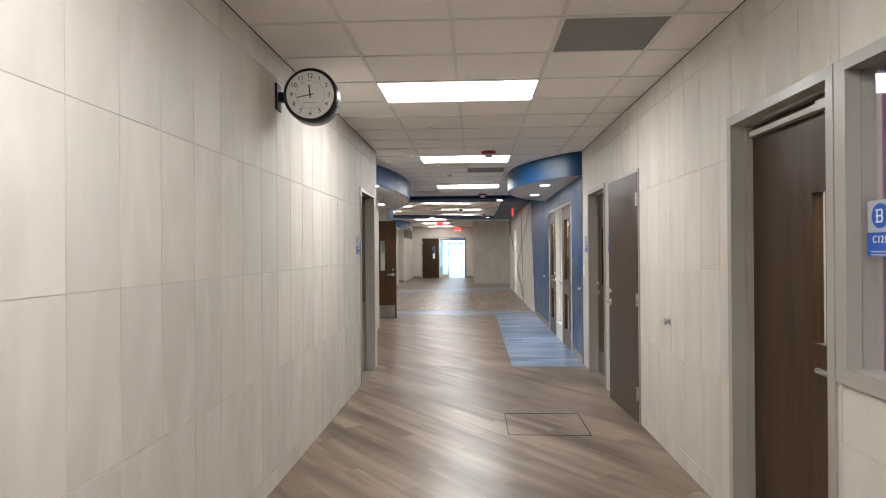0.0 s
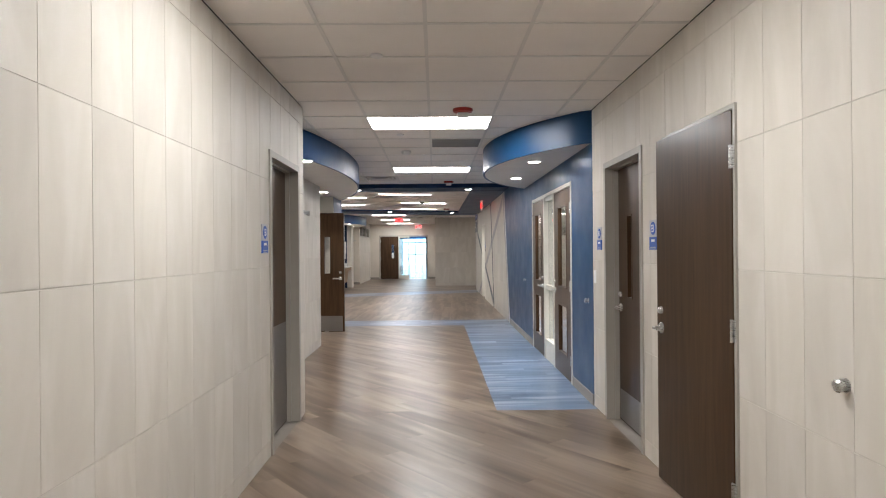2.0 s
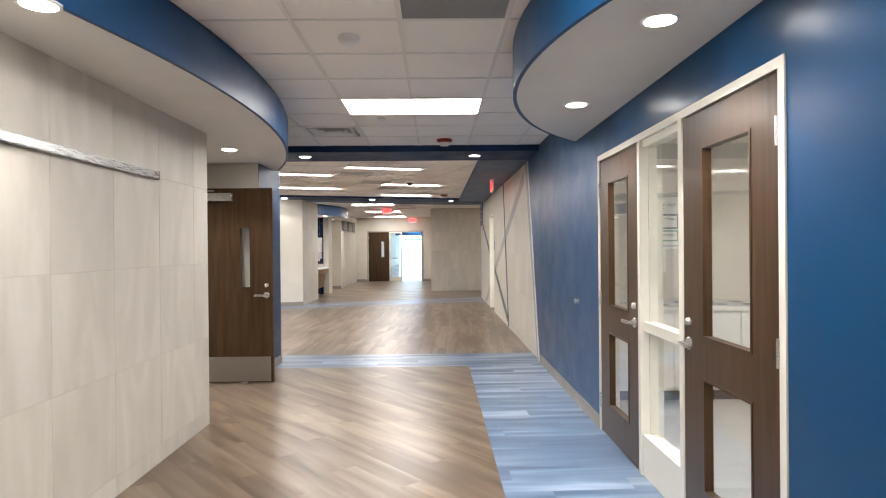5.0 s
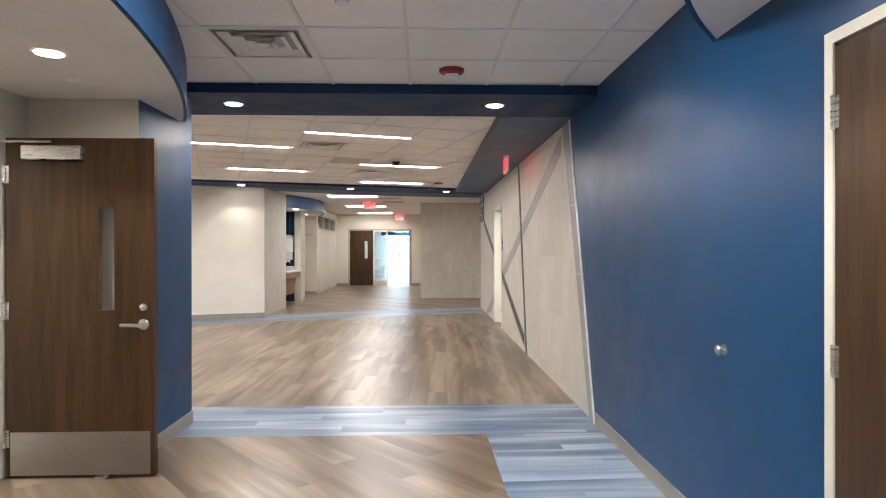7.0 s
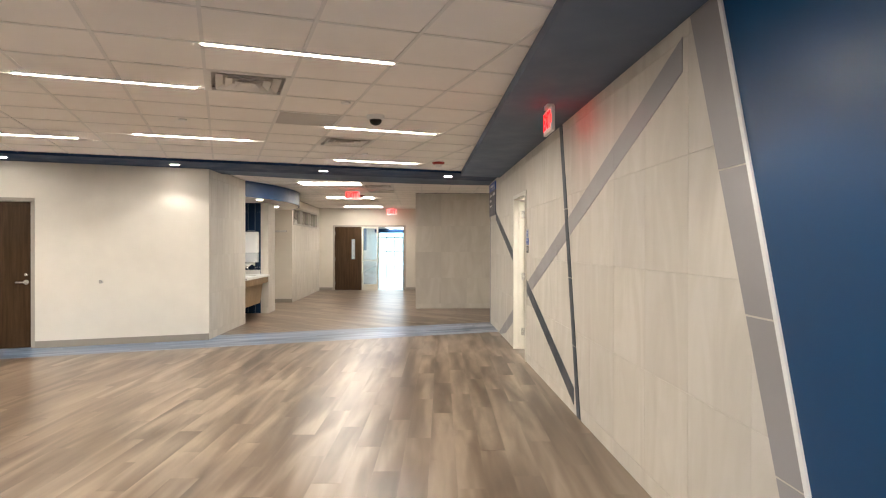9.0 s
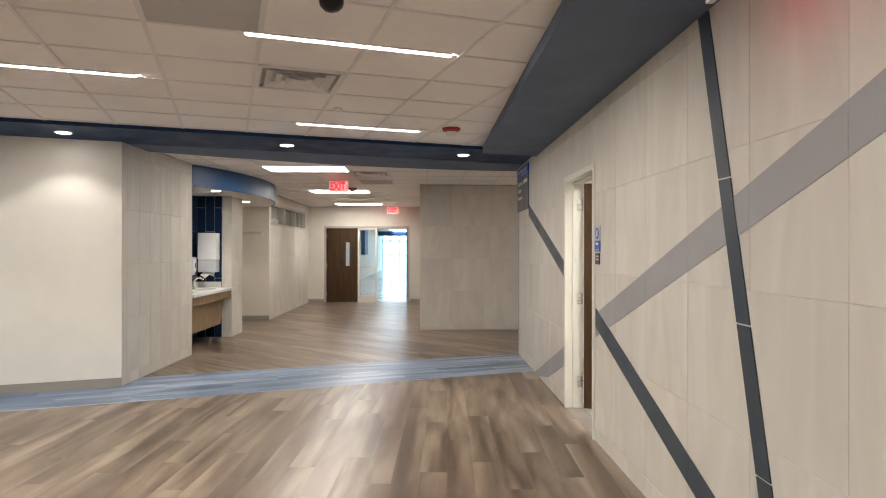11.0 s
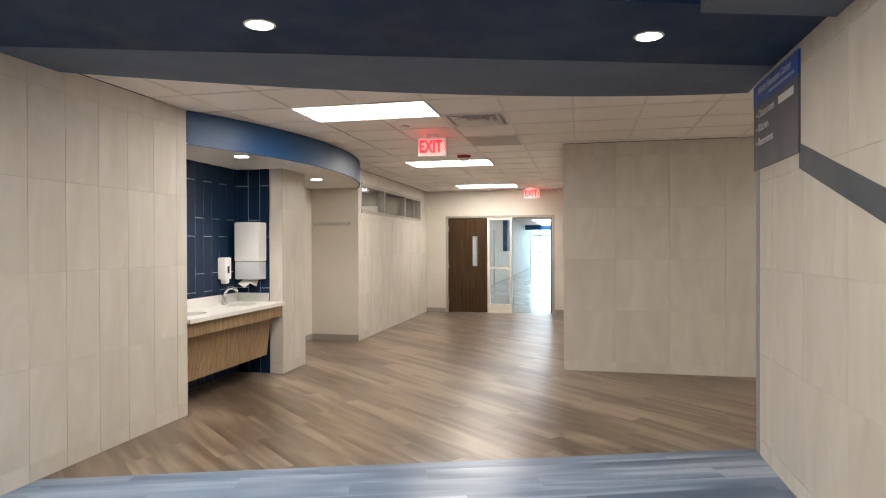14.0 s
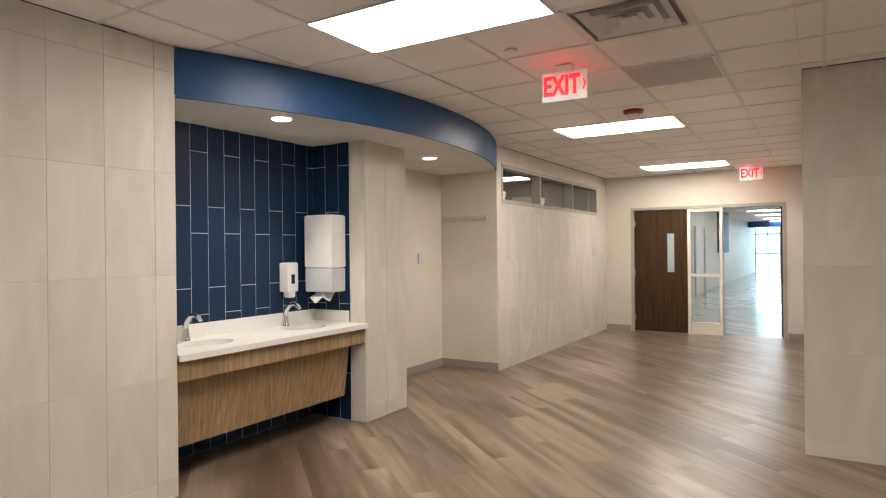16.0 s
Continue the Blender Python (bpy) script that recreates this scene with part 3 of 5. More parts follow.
MAT_ROOMFLOOR = painted("room_vinyl", (0.42, 0.40, 0.37), 0.35)
side_room("office", XR + 0.181, 4.2, 0.5, 4.4, MAT_WALL)
side_room("classroom", XR + 0.142, 6.0, 8.4, 13.2, MAT_WALL)
side_room("storeroom", XR + 0.162, 4.4, 19.0, 24.5, MAT_WHITE_WALL)
side_room("side_room", -4.6, -2.475, 12.2, 14.7, MAT_WHITE_WALL)
# walls and ceiling here carry the room's darkness in their colour
side_room("high_room", -6.2, XC - 0.165, 29.35, 33.5, MAT_STORE_GLOOM)

# the long corridor beyond the end doors
wall("wall_far_west", "+x", -2.9, 33.8, 62, 0, CEIL, mat=MAT_WHITE_WALL, label="pale wall of the long corridor beyond the doors")
wall("wall_far_east", "-x", 0.35, 33.8, 62, 0, CEIL, mat=MAT_WHITE_WALL, label="pale wall of the long corridor beyond the doors")
slab("ceiling_far", [(-2.9, 33.8), (0.35, 33.8), (0.35, 62), (-2.9, 62)], CEIL, CEIL + 0.05, MAT_CEIL, "white ceiling of the long corridor")
slab("header_3", [(-2.9, 58.0), (0.35, 58.0), (0.35, 58.8), (-2.9, 58.8)], 2.45, CEIL, MAT_BAND, "blue painted dropped band far down the corridor", "soffit")
slab("wall_far_blue", [(-2.9, 34.3), (-2.86, 34.3), (-2.86, 35.9), (-2.9, 35.9)], 1.25, CEIL - 0.01, MAT_BAND, "blue painted wall field beyond the end doors", "wall")
slab("wall_far_blue_end", [(-2.9, 47.0), (-2.7, 47.0), (-2.7, 48.6), (-2.9, 48.6)], 1.25, CEIL - 0.01, MAT_BAND, "blue painted wall field far down the corridor", "wall")
for k, y in enumerate((40.0, 42.2, 44.0)):
    slab("trim_far_door_%d" % (k + 1), [(-2.9, y), (-2.86, y), (-2.86, y + 0.12), (-2.9, y + 0.12)], 0, 2.1, MAT_FRAME, "taupe door frame edge in the long corridor", "trim")
tagged(finish("backdrop", boxes((-2.9, 0.35, 62.0, 62.05, 0, CEIL)), MAT_COOL), "bright daylight through a glazed end", "backdrop", kind="structure")
for k in range(6):
    tagged(finish("trim_far", boxes((-2.9 + 0.62 * k, -2.83 + 0.62 * k, 61.9, 61.96, 0, CEIL)), MAT_LIGHT_FRAME), "pale mullion of the distant glazed end", "trim", kind="structure")
tagged(finish("trim_far_rail", boxes((-2.9, 0.35, 61.9, 61.95, 1.0, 1.08), (-2.9, 0.35, 61.9, 61.95, 2.1, 2.2)), MAT_LIGHT_FRAME), "pale rail of the distant glazed end", "trim", kind="structure")


# ---- baseboards ----
def base(name, x0, x1, y0, y1):
    tagged(finish(name, boxes((x0, x1, y0, y1, 0, 0.1)), MAT_BASE), "taupe rubber wall base", "baseboard", kind="structure")


base("baseboard_blue_south", XR - 0.012, XR, 8.25, 9.11)
base("baseboard_blue_north", XR - 0.012, XR, 11.80, 14.67)
base("baseboard_column", -1.6, -1.588, 13.9, 14.85)
base("baseboard_niche", -3.8, XC, 29.188, 29.2)
base("baseboard_niche_back", -3.8, -3.788, 27.25, 29.19)
base("baseboard_north_west", XC, -2.56, 33.638, 33.65)
base("baseboard_north_east", -0.10, 0.25, 33.638, 33.65)


# ---- lamps ----
def ceiling_panel(x, y, w=1.22, d=0.61, turn=0.0, glow_mat=None):
    """A flat recessed lamp: rim and glowing diffuser."""
    ob = root("ceiling_light", pose(x, y, CEIL, 0, 0, turn), "bright white recessed rectangular ceiling light panel", "ceiling light", "ceiling light panels")
    part("frame", boxes((0, w, 0, 0.012, -0.006, 0.02), (0, w, d - 0.012, d, -0.006, 0.02), (0, 0.012, 0.012, d - 0.012, -0.006, 0.02), (w - 0.012, w, 0.012, d - 0.012, -0.006, 0.02)), MAT_GRID, ob)
    part("diffuser", boxes((0.012, w - 0.012, 0.012, d - 0.012, -0.005, 0.004)), glow_mat or MAT_PANEL, ob, "glowing white diffuser")
    return ob


first = ceiling_panel(-0.4, 4.82)
for x, y in ((-0.4, 8.48), (-0.4, 12.14), (-0.4, 1.16), (-0.4, -2.5)):
    copy_thing(first, pose(x, y, CEIL))
north_panel = ceiling_panel(-2.05, 24.95, glow_mat=MAT_PANEL_NORTH)
for y in (28.61, 32.27):
    copy_thing(north_panel, pose(-2.05, y, CEIL))
# unseen panel, added to throw light out of the side passage
copy_thing(north_panel, pose(4.05, 25.56, CEIL))
far_panel = ceiling_panel(-1.9, 35.6, glow_mat=MAT_PANEL_FAR)
far_panel.location.z = CEIL - 0.022
for k in range(1, 7):
    copy_thing(far_panel, pose(-1.9, 35.6 + 3.66 * k, CEIL - 0.022))
# the panel at (1.95, 20.1) is an unseen extra that brightens door_7's leaf
for x, y in ((2.4, 2.0), (3.0, 10.4), (-4.3, 13.0), (2.6, 21.6), (1.95, 20.1)):
    copy_thing(first, pose(x, y, CEIL - 0.012))
dim_panel = ceiling_panel(-5.4, 31.0, glow_mat=MAT_PANEL_DIM)
dim_panel.location.z = CEIL - 0.012


def line_light(x, y):
    ob = root("line_light", pose(x, y, CEIL, 0, 0, 17.5), "thin glowing linear ceiling light", "ceiling light", "linear lobby lights")
    part("housing", boxes((-0.01, 1.23, -0.029, -0.021, -0.006, 0.02), (-0.01, 1.23, 0.021, 0.029, -0.006, 0.02)), MAT_GRID, ob)
    part("diffuser", boxes((0, 1.22, -0.021, 0.021, -0.004, 0.01)), MAT_LINE, ob, "glowing white strip")
    return ob


strip = line_light(-1.0, 16.65)
for x, y in ((-2.59, 17.36), (-0.64, 19.32), (-2.84, 19.84), (-0.87, 21.84), (-4.79, 19.75), (-4.4, 16.9), (-6.4, 17.6), (-6.3, 19.2)):
    copy_thing(strip, pose(x, y, CEIL, 0, 0, 17.5))


def downlight(x, y, z):
    ob = root("downlight", pose(x, y, z), "small round recessed downlight with white rim", "downlight", "round downlights")
    bm = bmesh.new()
    lathe(bm, [(0.062, 0.004), (0.085, 0.004), (0.085, -0.003), (0.078, -0.006), (0.064, -0.004)])
    part("trim_ring", bm, MAT_WHITE, ob, smooth=True)
    bm = bmesh.new()
    lathe(bm, [(0.066, 0.003), (0.066, -0.0068)])
    part("lens", bm, MAT_DOWN, ob, "glowing round lens")
    return ob


dl = downlight(-1.15, 9.29, 2.44)
for x, y, z in ((-1.6, 12.9, 2.44), (1.38, 9.49, 2.44), (1.38, 11.08, 2.44), (-1.3, 15.0, 2.67), (0.93, 15.0, 2.67), (-3.5, 15.0, 2.67),
                (-3.32, 22.2, 2.71), (-1.22, 22.91, 2.71), (0.84, 23.58, 2.71), (-5.4, 21.5, 2.71), (-2.93, 25.62, 2.44), (-3.11, 27.86, 2.44)):
    copy_thing(dl, pose(x, y, z))
for x, y, z, power in ((-1.15, 9.29, 2.42, 34), (-1.6, 12.9, 2.42, 45), (1.38, 9.49, 2.42, 50), (1.38, 11.08, 2.42, 50), (-3.32, 22.2, 2.69, 24), (-2.93, 25.62, 2.42, 35), (-3.11, 27.86, 2.42, 30), (-1.3, 15.0, 2.65, 40), (0.93, 15.0, 2.65, 40)):
    la = bpy.data.lights.new("downlight_beam", "SPOT")
    la.energy, la.spot_size, la.spot_blend, la.shadow_soft_size, la.color = power, radians(104), 0.3, 0.05, (1, 0.94, 0.86)
    new("downlight_beam", la).matrix_world = pose(x, y, z)


# ---- doors ----
def lever(parent, x, z, y, flip=1):
    """A lever handle on a round rose, with a lock cylinder above it."""
    bm = bmesh.new()
    m = pose(x, y, z, -90)
    lathe(bm, [(0.034, 0), (0.034, 0.006), (0.028, 0.012), (0.014, 0.014), (0.012, 0.05)], m, 20)
    box(bm, min(x - 0.012 * flip, x + 0.125 * flip), max(x - 0.012 * flip, x + 0.125 * flip), y + 0.042, y + 0.058, z - 0.011, z + 0.011, bev=0.004)
    part("handle", bm, MAT_STEEL, parent, "satin steel lever handle", smooth=True)
    bm = bmesh.new()
    lathe(bm, [(0.022, 0), (0.022, 0.012), (0.017, 0.02), (0.010, 0.024)], pose(x, y, z + 0.11, -90), 18)
    part("lock", bm, MAT_STEEL, parent, "round steel lock cylinder", smooth=True)


def leaf(parent, w, h, windows, handle_side, kick=0.0, hinges=0.0, thick=0.045, closer=False, both=False):
    """A door leaf in its own frame: x along it from the hinge or jamb, y out of it. windows: rectangles (x0, x1, z0, z1)."""
    bm = bmesh.new()
    for r in subtract((0.003, w - 0.003, 0.01, h), windows):
        box(bm, r[0], r[1], -thick, 0, r[2], r[3])
    ob = part("leaf", bm, MAT_DOOR, parent, "dark walnut veneer door leaf")
    for x0, x1, z0, z1 in windows:
        b = 0.012
        part("glazing_bead", boxes((x0, x1, 0.0, 0.004, z0 - b, z0), (x0, x1, 0.0, 0.004, z1, z1 + b), (x0 - b, x0, 0.0, 0.004, z0 - b, z1 + b), (x1, x1 + b, 0.0, 0.004, z0 - b, z1 + b)), MAT_DOOR, ob)
        pane = part("pane", boxes((x0 - 0.002, x1 + 0.002, -0.026, -0.02, z0 - 0.002, z1 + 0.002)), MAT_GLASS, ob, "clear glass pane")
        pane.visible_shadow = False
    if handle_side:
        lever(ob, 0.07 if handle_side < 0 else w - 0.07, 0.96, 0, 1 if handle_side < 0 else -1)
    if kick:
        bm = boxes((0.03, w - 0.03, 0.0, 0.002, 0.02, kick))
        part("kick_plate", bm, MAT_PLATE, ob, "brushed steel kick plate")
    if hinges:
        for z in (0.25, 1.05, 1.9):
            bm = bmesh.new()
            x = 0.0 if hinges < 0 else w
            lathe(bm, [(0.008, -0.057), (0.008, 0.057)], pose(x, 0.008, z), 10)
            box(bm, x - 0.022, x + 0.022, -0.001, 0.0025, z - 0.055, z + 0.055)
            part("hinge", bm, MAT_STEEL, ob, "steel butt hinge")
    if closer:
        part("door_closer", boxes((0.43, 0.79, 0.0, 0.06, h - 0.14, h - 0.055), bev=0.006), MAT_STEEL, ob, "grey hydraulic door closer")
        part("closer_arm", boxes((0.62, 0.92, 0.03, 0.045, h - 0.035, h - 0.025)), MAT_STEEL, ob)
    return ob


def frame_parts(ob, w, h=2.135, depth=0.16, mat=None, face=0.05, bars=()):
    """Jambs and head with a stop; x from 0 to w is the clear opening, y=0 the wall face."""
    mat = mat or MAT_FRAME
    part("jamb", boxes((-face, -0.001, -depth, 0.012, 0, h + face), (-0.001, 0.012, -depth, -0.062, 0, h)), mat, ob)
    part("jamb", boxes((w + 0.001, w + face, -depth, 0.012, 0, h + face), (w - 0.012, w + 0.001, -depth, -0.062, 0, h)), mat, ob)
    part("head", boxes((-0.001, w + 0.001, -depth, 0.012, h + 0.002, h + face), (0.012, w - 0.012, -depth, -0.062, h - 0.012, h + 0.002)), mat, ob)


def door(name, m, w, label):
    return root(name, m, label, "door", kind="structure")


SLIT = lambda a: [(a, a + 0.10, 1.06, 1.72)]
# west corridor door, recessed, tall armour plate
d = door("door_1", face_pose("+x", XL, 7.84), 0.85, "closed dark wood door with a tall steel armour plate")
frame_parts(d, 0.85, depth=0.18)
lf = leaf(d, 0.85, 2.125, [], 1, kick=0.86)
lf.location = (0, -0.1, 0)
# office door
d = door("door_2", face_pose("-x", XR, 2.70), 0.90, "closed dark wood office door with a narrow glass slit")
frame_parts(d, 0.90, depth=0.18)
lf = leaf(d, 0.90, 2.125, [(0.20, 0.30, 1.06, 1.72)], -1)
lf.location = (0, -0.1, 0)
part("door_closer", boxes((0.10, 0.84, -0.1, -0.06, 2.06, 2.09), (0.1, 0.2, -0.1, -0.055, 2.055, 2.1), bev=0.004), MAT_FRAME, d, "steel closer track along the head")
# outward door, a little ajar
d = door("door_3", face_pose("-x", XR, 5.515), 0.91, "plain dark wood door standing slightly ajar")
frame_parts(d, 0.91, depth=0.18, face=0.024)
lf = leaf(d, 0.92, 2.13, [], 1, hinges=-1)
lf.matrix_local = pose(0.0, 0.016, 0, 0, 0, 2.6)
# added black sheet paints the darkness seen through the gap
part("gap_shade_sheet", boxes((0.012, 0.9, -0.175, -0.17, 0, 2.13)), MAT_INK, d, "black sheet in place of the darkness behind the gap")
# door with slit beside the blue wall
d = door("door_4", face_pose("-x", XR, 6.91), 0.875, "closed dark wood door with glass slit and kick plate")
frame_parts(d, 0.875, depth=0.18)
lf = leaf(d, 0.875, 2.125, [(0.52, 0.62, 1.06, 1.72)], 1, kick=0.27)
lf.location = (0, -0.1, 0)
# no room is built here; a black sheet gives the slit its darkness
part("slit_shade_sheet", boxes((0.012, 0.86, -0.179, -0.175, 0, 2.13)), MAT_INK, d, "black sheet in place of an unlit room behind the slit")


def glazed_doors():
    """Two half-glazed leaves with a glazed panel between them in one pale frame."""
    d = door("door_5", face_pose("-x", XR, 9.17), 2.57, "pair of glazed dark wood doors with sidelight between")
    w = 2.57
    frame_parts(d, w, depth=0.14, mat=MAT_LIGHT_FRAME, face=0.045)
    for x0, side in ((0.0, -1), (1.65, 1)):
        wins = [(0.22, 0.67, 1.02, 1.94), (0.22, 0.67, 0.26, 0.80)]
        lf = leaf(d, 0.915, 2.125, wins, -side, hinges=side)
        lf.location = (x0 + 0.003, 0.006, 0)
    for x in (0.922, 1.60):
        part("mullion", boxes((x, x + 0.048, -0.14, 0.012, 0, 2.137)), MAT_LIGHT_FRAME, d)
    part("rail", boxes((0.97, 1.60, -0.11, 0.0, 0.0, 0.26), (0.97, 1.60, -0.09, -0.01, 0.92, 0.98), (0.97, 1.60, -0.09, -0.01, 2.09, 2.136)), MAT_LIGHT_FRAME, d)
    for z0, z1 in ((0.26, 0.92), (0.98, 2.09)):
        p = part("pane", boxes((0.97, 1.60, -0.05, -0.044, z0, z1)), MAT_GLASS, d, "clear glass pane")
        p.visible_shadow = False


glazed_doors()

# recessed door standing open at right angles
d = door("door_6", face_pose("+x", -2.33, 13.6), 0.92, "open dark wood door with closer and kick plate")
frame_parts(d, 0.92, depth=0.14, mat=MAT_LIGHT_FRAME)
lf = leaf(d, 0.92, 2.13, [(0.25, 0.35, 1.05, 1.70)], -1, kick=0.29, hinges=1, closer=True)
lf.matrix_local = pose(-0.02, 0.955, 0, 0, 0, -90)
lf2 = part("door_stop", boxes((-0.02, 0.02, 0.60, 0.67, 0.0, 0.02), bev=0.004), MAT_STEEL, d, "metal foot stop")
# lobby door, open into the store room
d = door("door_7", face_pose("-x", XR, 20.755), 0.97, "open brown wood door in a pale frame")
frame_parts(d, 0.97, h=2.165, depth=0.16, mat=MAT_LIGHT_FRAME)
lf = leaf(d, 0.95, 2.15, [], 1)
lf.matrix_local = pose(0.945, -0.165, 0, 0, 0, 180 + 72) @ pose(0, 0.0, 0)
for z in (0.25, 1.05, 1.95):
    part("hinge", boxes((0.955, 0.9705, -0.16, -0.10, z - 0.055, z + 0.055)), MAT_STEEL, d, "steel butt hinge")
part("tag", boxes((0.9685, 0.9705, -0.1, -0.06, 1.66, 1.74)), MAT_PAPER, d, "small white and pink fire rating tag")
# closed door in the slanting wall
d = door("door_8", SLANT @ pose(2.42, 0, 0), 0.93, "closed dark wood door in a cream wall")
frame_parts(d, 0.93, depth=0.14)
lf = leaf(d, 0.93, 2.125, [], -1)
lf.location = (0, -0.05, 0)


def end_doors():
    """The end wall's door set: one closed leaf, a glazed bar panel and a leaf standing open away from us."""
    d = door("door_9", face_pose("-y", 33.65, -0.16), 2.34, "dark wood double doors with glazed middle panel")
    frame_parts(d, 2.34, depth=0.14, mat=MAT_FRAME)
    lf = leaf(d, 0.90, 2.125, [(0.22, 0.34, 1.05, 1.72)], 0, hinges=1)
    lf.location = (1.435, -0.01, 0)
    for x in (0.885, 1.385):
        part("mullion", boxes((x, x + 0.05, -0.14, 0.012, 0, 2.137)), MAT_LIGHT_FRAME, d)
    part("rail", boxes((0.935, 1.385, -0.09, -0.01, 0.0, 0.20), (0.935, 1.385, -0.09, -0.01, 0.98, 1.03), (0.935, 1.385, -0.09, -0.01, 2.08, 2.136)), MAT_LIGHT_FRAME, d)
    for z0, z1 in ((0.20, 0.98), (1.03, 2.08)):
        p = part("pane", boxes((0.935, 1.385, -0.05, -0.044, z0, z1)), MAT_GLASS, d, "clear glass pane")
        p.visible_shadow = False
    lf = leaf(d, 0.88, 2.125, [(0.54, 0.66, 1.05, 1.72)], 1)
    lf.matrix_local = pose(0.04, -0.14, 0, 0, 0, -88)


end_doors()


def office_window():
    w0, w1, z0, z1 = 1.3, 2.62, 1.02, 2.14
    ob = root("window_1", face_pose("-x", XR, w0), "interior office window in a taupe metal frame", "window", kind="structure")
    w = w1 - w0
    part("window_frame", boxes((-0.02, 0.045, -0.16, 0.012, z0, z1 + 0.045), (w - 0.05, w + 0.02, -0.16, 0.012, z0, z1 + 0.045), (0.045, w - 0.05, -0.16, 0.012, z1 - 0.002, z1 + 0.045)), MAT_FRAME, ob)
    part("window_sill", boxes((-0.02, w + 0.02, -0.16, 0.014, z0 - 0.055, z0 + 0.005)), MAT_FRAME, ob)
    p = part("pane", boxes((0.045, w - 0.05, -0.05, -0.044, z0, z1)), MAT_GLASS, ob, "clear glass pane")
    p.visible_shadow = False
    bm = bmesh.new()
    n = 60
    a = [(0.047 + (w - 0.1) * k / n, -0.115 + 0.012 * math.sin(k * 0.9)) for k in range(n + 1)]
    lo = [bm.verts.new((x, y, z0 + 0.003)) for x, y in a]
    hi = [bm.verts.new((x, y, z1 - 0.004)) for x, y in a]
    for k in range(n):
        bm.faces.new((lo[k], lo[k + 1], hi[k + 1], hi[k]))
    cu = finish("window_curtain", bm, MAT_PURPLE, True)
    cu.matrix_world = face_pose("-x", XR, w0)
    tagged(cu, "plain purple fabric hanging behind the office window", "curtain")


office_window()


def high_windows():
    ob = root("window_2", face_pose("+x", XC, 33.1), "strip of three high windows in a grey frame", "window", kind="structure")
    w = 3.77
    f = 0.05
    xs = [0.0, 1.24, 2.55, w]
    part("window_frame", boxes((0, w, -0.12, 0.012, 2.05, 2.05 + f), (0, w, -0.12, 0.012, 2.54 - f, 2.54), *[(max(0, x - f / 2), min(w, x + f / 2), -0.12, 0.01, 2.05 + f, 2.54 - f) for x in xs]), MAT_FRAME, ob)
    for a, b in zip(xs, xs[1:]):
        p = part("pane", boxes((a + f / 2, b - f / 2, -0.07, -0.064, 2.05 + f, 2.54 - f)), MAT_GLASS, ob)
        p.visible_shadow = False
    for y in (29.9, 31.3):
        bx = root("storage_box", pose(-3.5, y, 2.02), "white cardboard storage box on a high shelf", "box", "stored boxes")
        part("carton", boxes((-0.17, 0.17, -0.2, 0.2, 0, 0.24), bev=0.004), MAT_PAPER, bx)
        part("lid", boxes((-0.18, 0.18, -0.21, 0.21, 0.17, 0.25), bev=0.004), MAT_PAPER, bx)
    sh = root("wall_shelf", pose(-3.5, 31.2, 1.98), "high shelf in the store behind the windows", "shelf")
    part("board", boxes((-0.3, 0.33, -1.8, 1.9, 0, 0.035)), MAT_STORE_GLOOM, sh)


high_windows()


# ---- signs and wall fittings ----
def room_sign(m, text, label, text_mat=None):
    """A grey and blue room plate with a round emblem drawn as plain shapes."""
    ob = root("room_sign", m, label, "sign", "room signs")
    part("plate", boxes((-0.072, 0.072, 0.0, 0.006, -0.014, 0.1), bev=0.0015), MAT_SIGN_GREY, ob, "pale grey upper plate")
    part("nameplate", boxes((-0.072, 0.072, 0.0, 0.008, -0.1, -0.014), bev=0.0015), MAT_SIGN_BLUE, ob, "blue lower plate")
    bm = bmesh.new()
    lathe(bm, [(0.044, 0), (0.044, 0.003)], pose(0, 0.006, 0.044, -90), 28)
    em = part("emblem", bm, MAT_SIGN_BLUE, ob, "round blue emblem")
    bars = ((0.010, 0.016, 0.020, 0.068), (-0.012, 0.020, 0.062, 0.068), (-0.012, 0.020, 0.041, 0.047), (-0.012, 0.020, 0.020, 0.026), (-0.018, -0.012, 0.024, 0.043), (-0.017, -0.011, 0.045, 0.064))
    part("emblem_mark", boxes(*[(x0, x1, 0.009, 0.0105, z0, z1) for x0, x1, z0, z1 in bars]), MAT_WHITE, em)
    if text:
        letters(text, 0.036, MAT_WHITE, ob, pose(0, 0.0085, -0.04, 90, 0, 180))
    else:
        part("text_bar", boxes((-0.03, 0.03, 0.008, 0.009, -0.046, -0.03)), MAT_WHITE, ob)
    part("text_bar", boxes((-0.05, 0.05, 0.008, 0.009, -0.085, -0.08), (-0.05, 0.05, 0.008, 0.009, -0.096, -0.092)), MAT_SIGN_GREY, ob)
    return ob


room_sign(face_pose("-x", XR + 0.043, 2.45, 1.545), "C121", "grey and blue room number sign on office glass")
rs = room_sign(face_pose("-x", XR, 6.64, 1.545), "", "grey and blue room sign beside a dark door")
copy_thing(rs, face_pose("-x", XR, 8.0, 1.545))
copy_thing(rs, face_pose("+x", XL, 6.81, 1.545))
rs2 = copy_thing(rs, face_pose("-x", XR, 20.62, 1.605))
ob = root("braille_plate", face_pose("-x", XR, 20.62, 1.45), "small black notice plate under a room sign", "sign")
part("plate", boxes((-0.06, 0.06, 0, 0.006, -0.045, 0.045), bev=0.001), MAT_BLACK, ob)
part("text_bar", boxes((-0.04, 0.04, 0.006, 0.007, 0.012, 0.024), (-0.04, 0.04, 0.006, 0.007, -0.012, 0.0)), MAT_SIGN_GREY, ob)


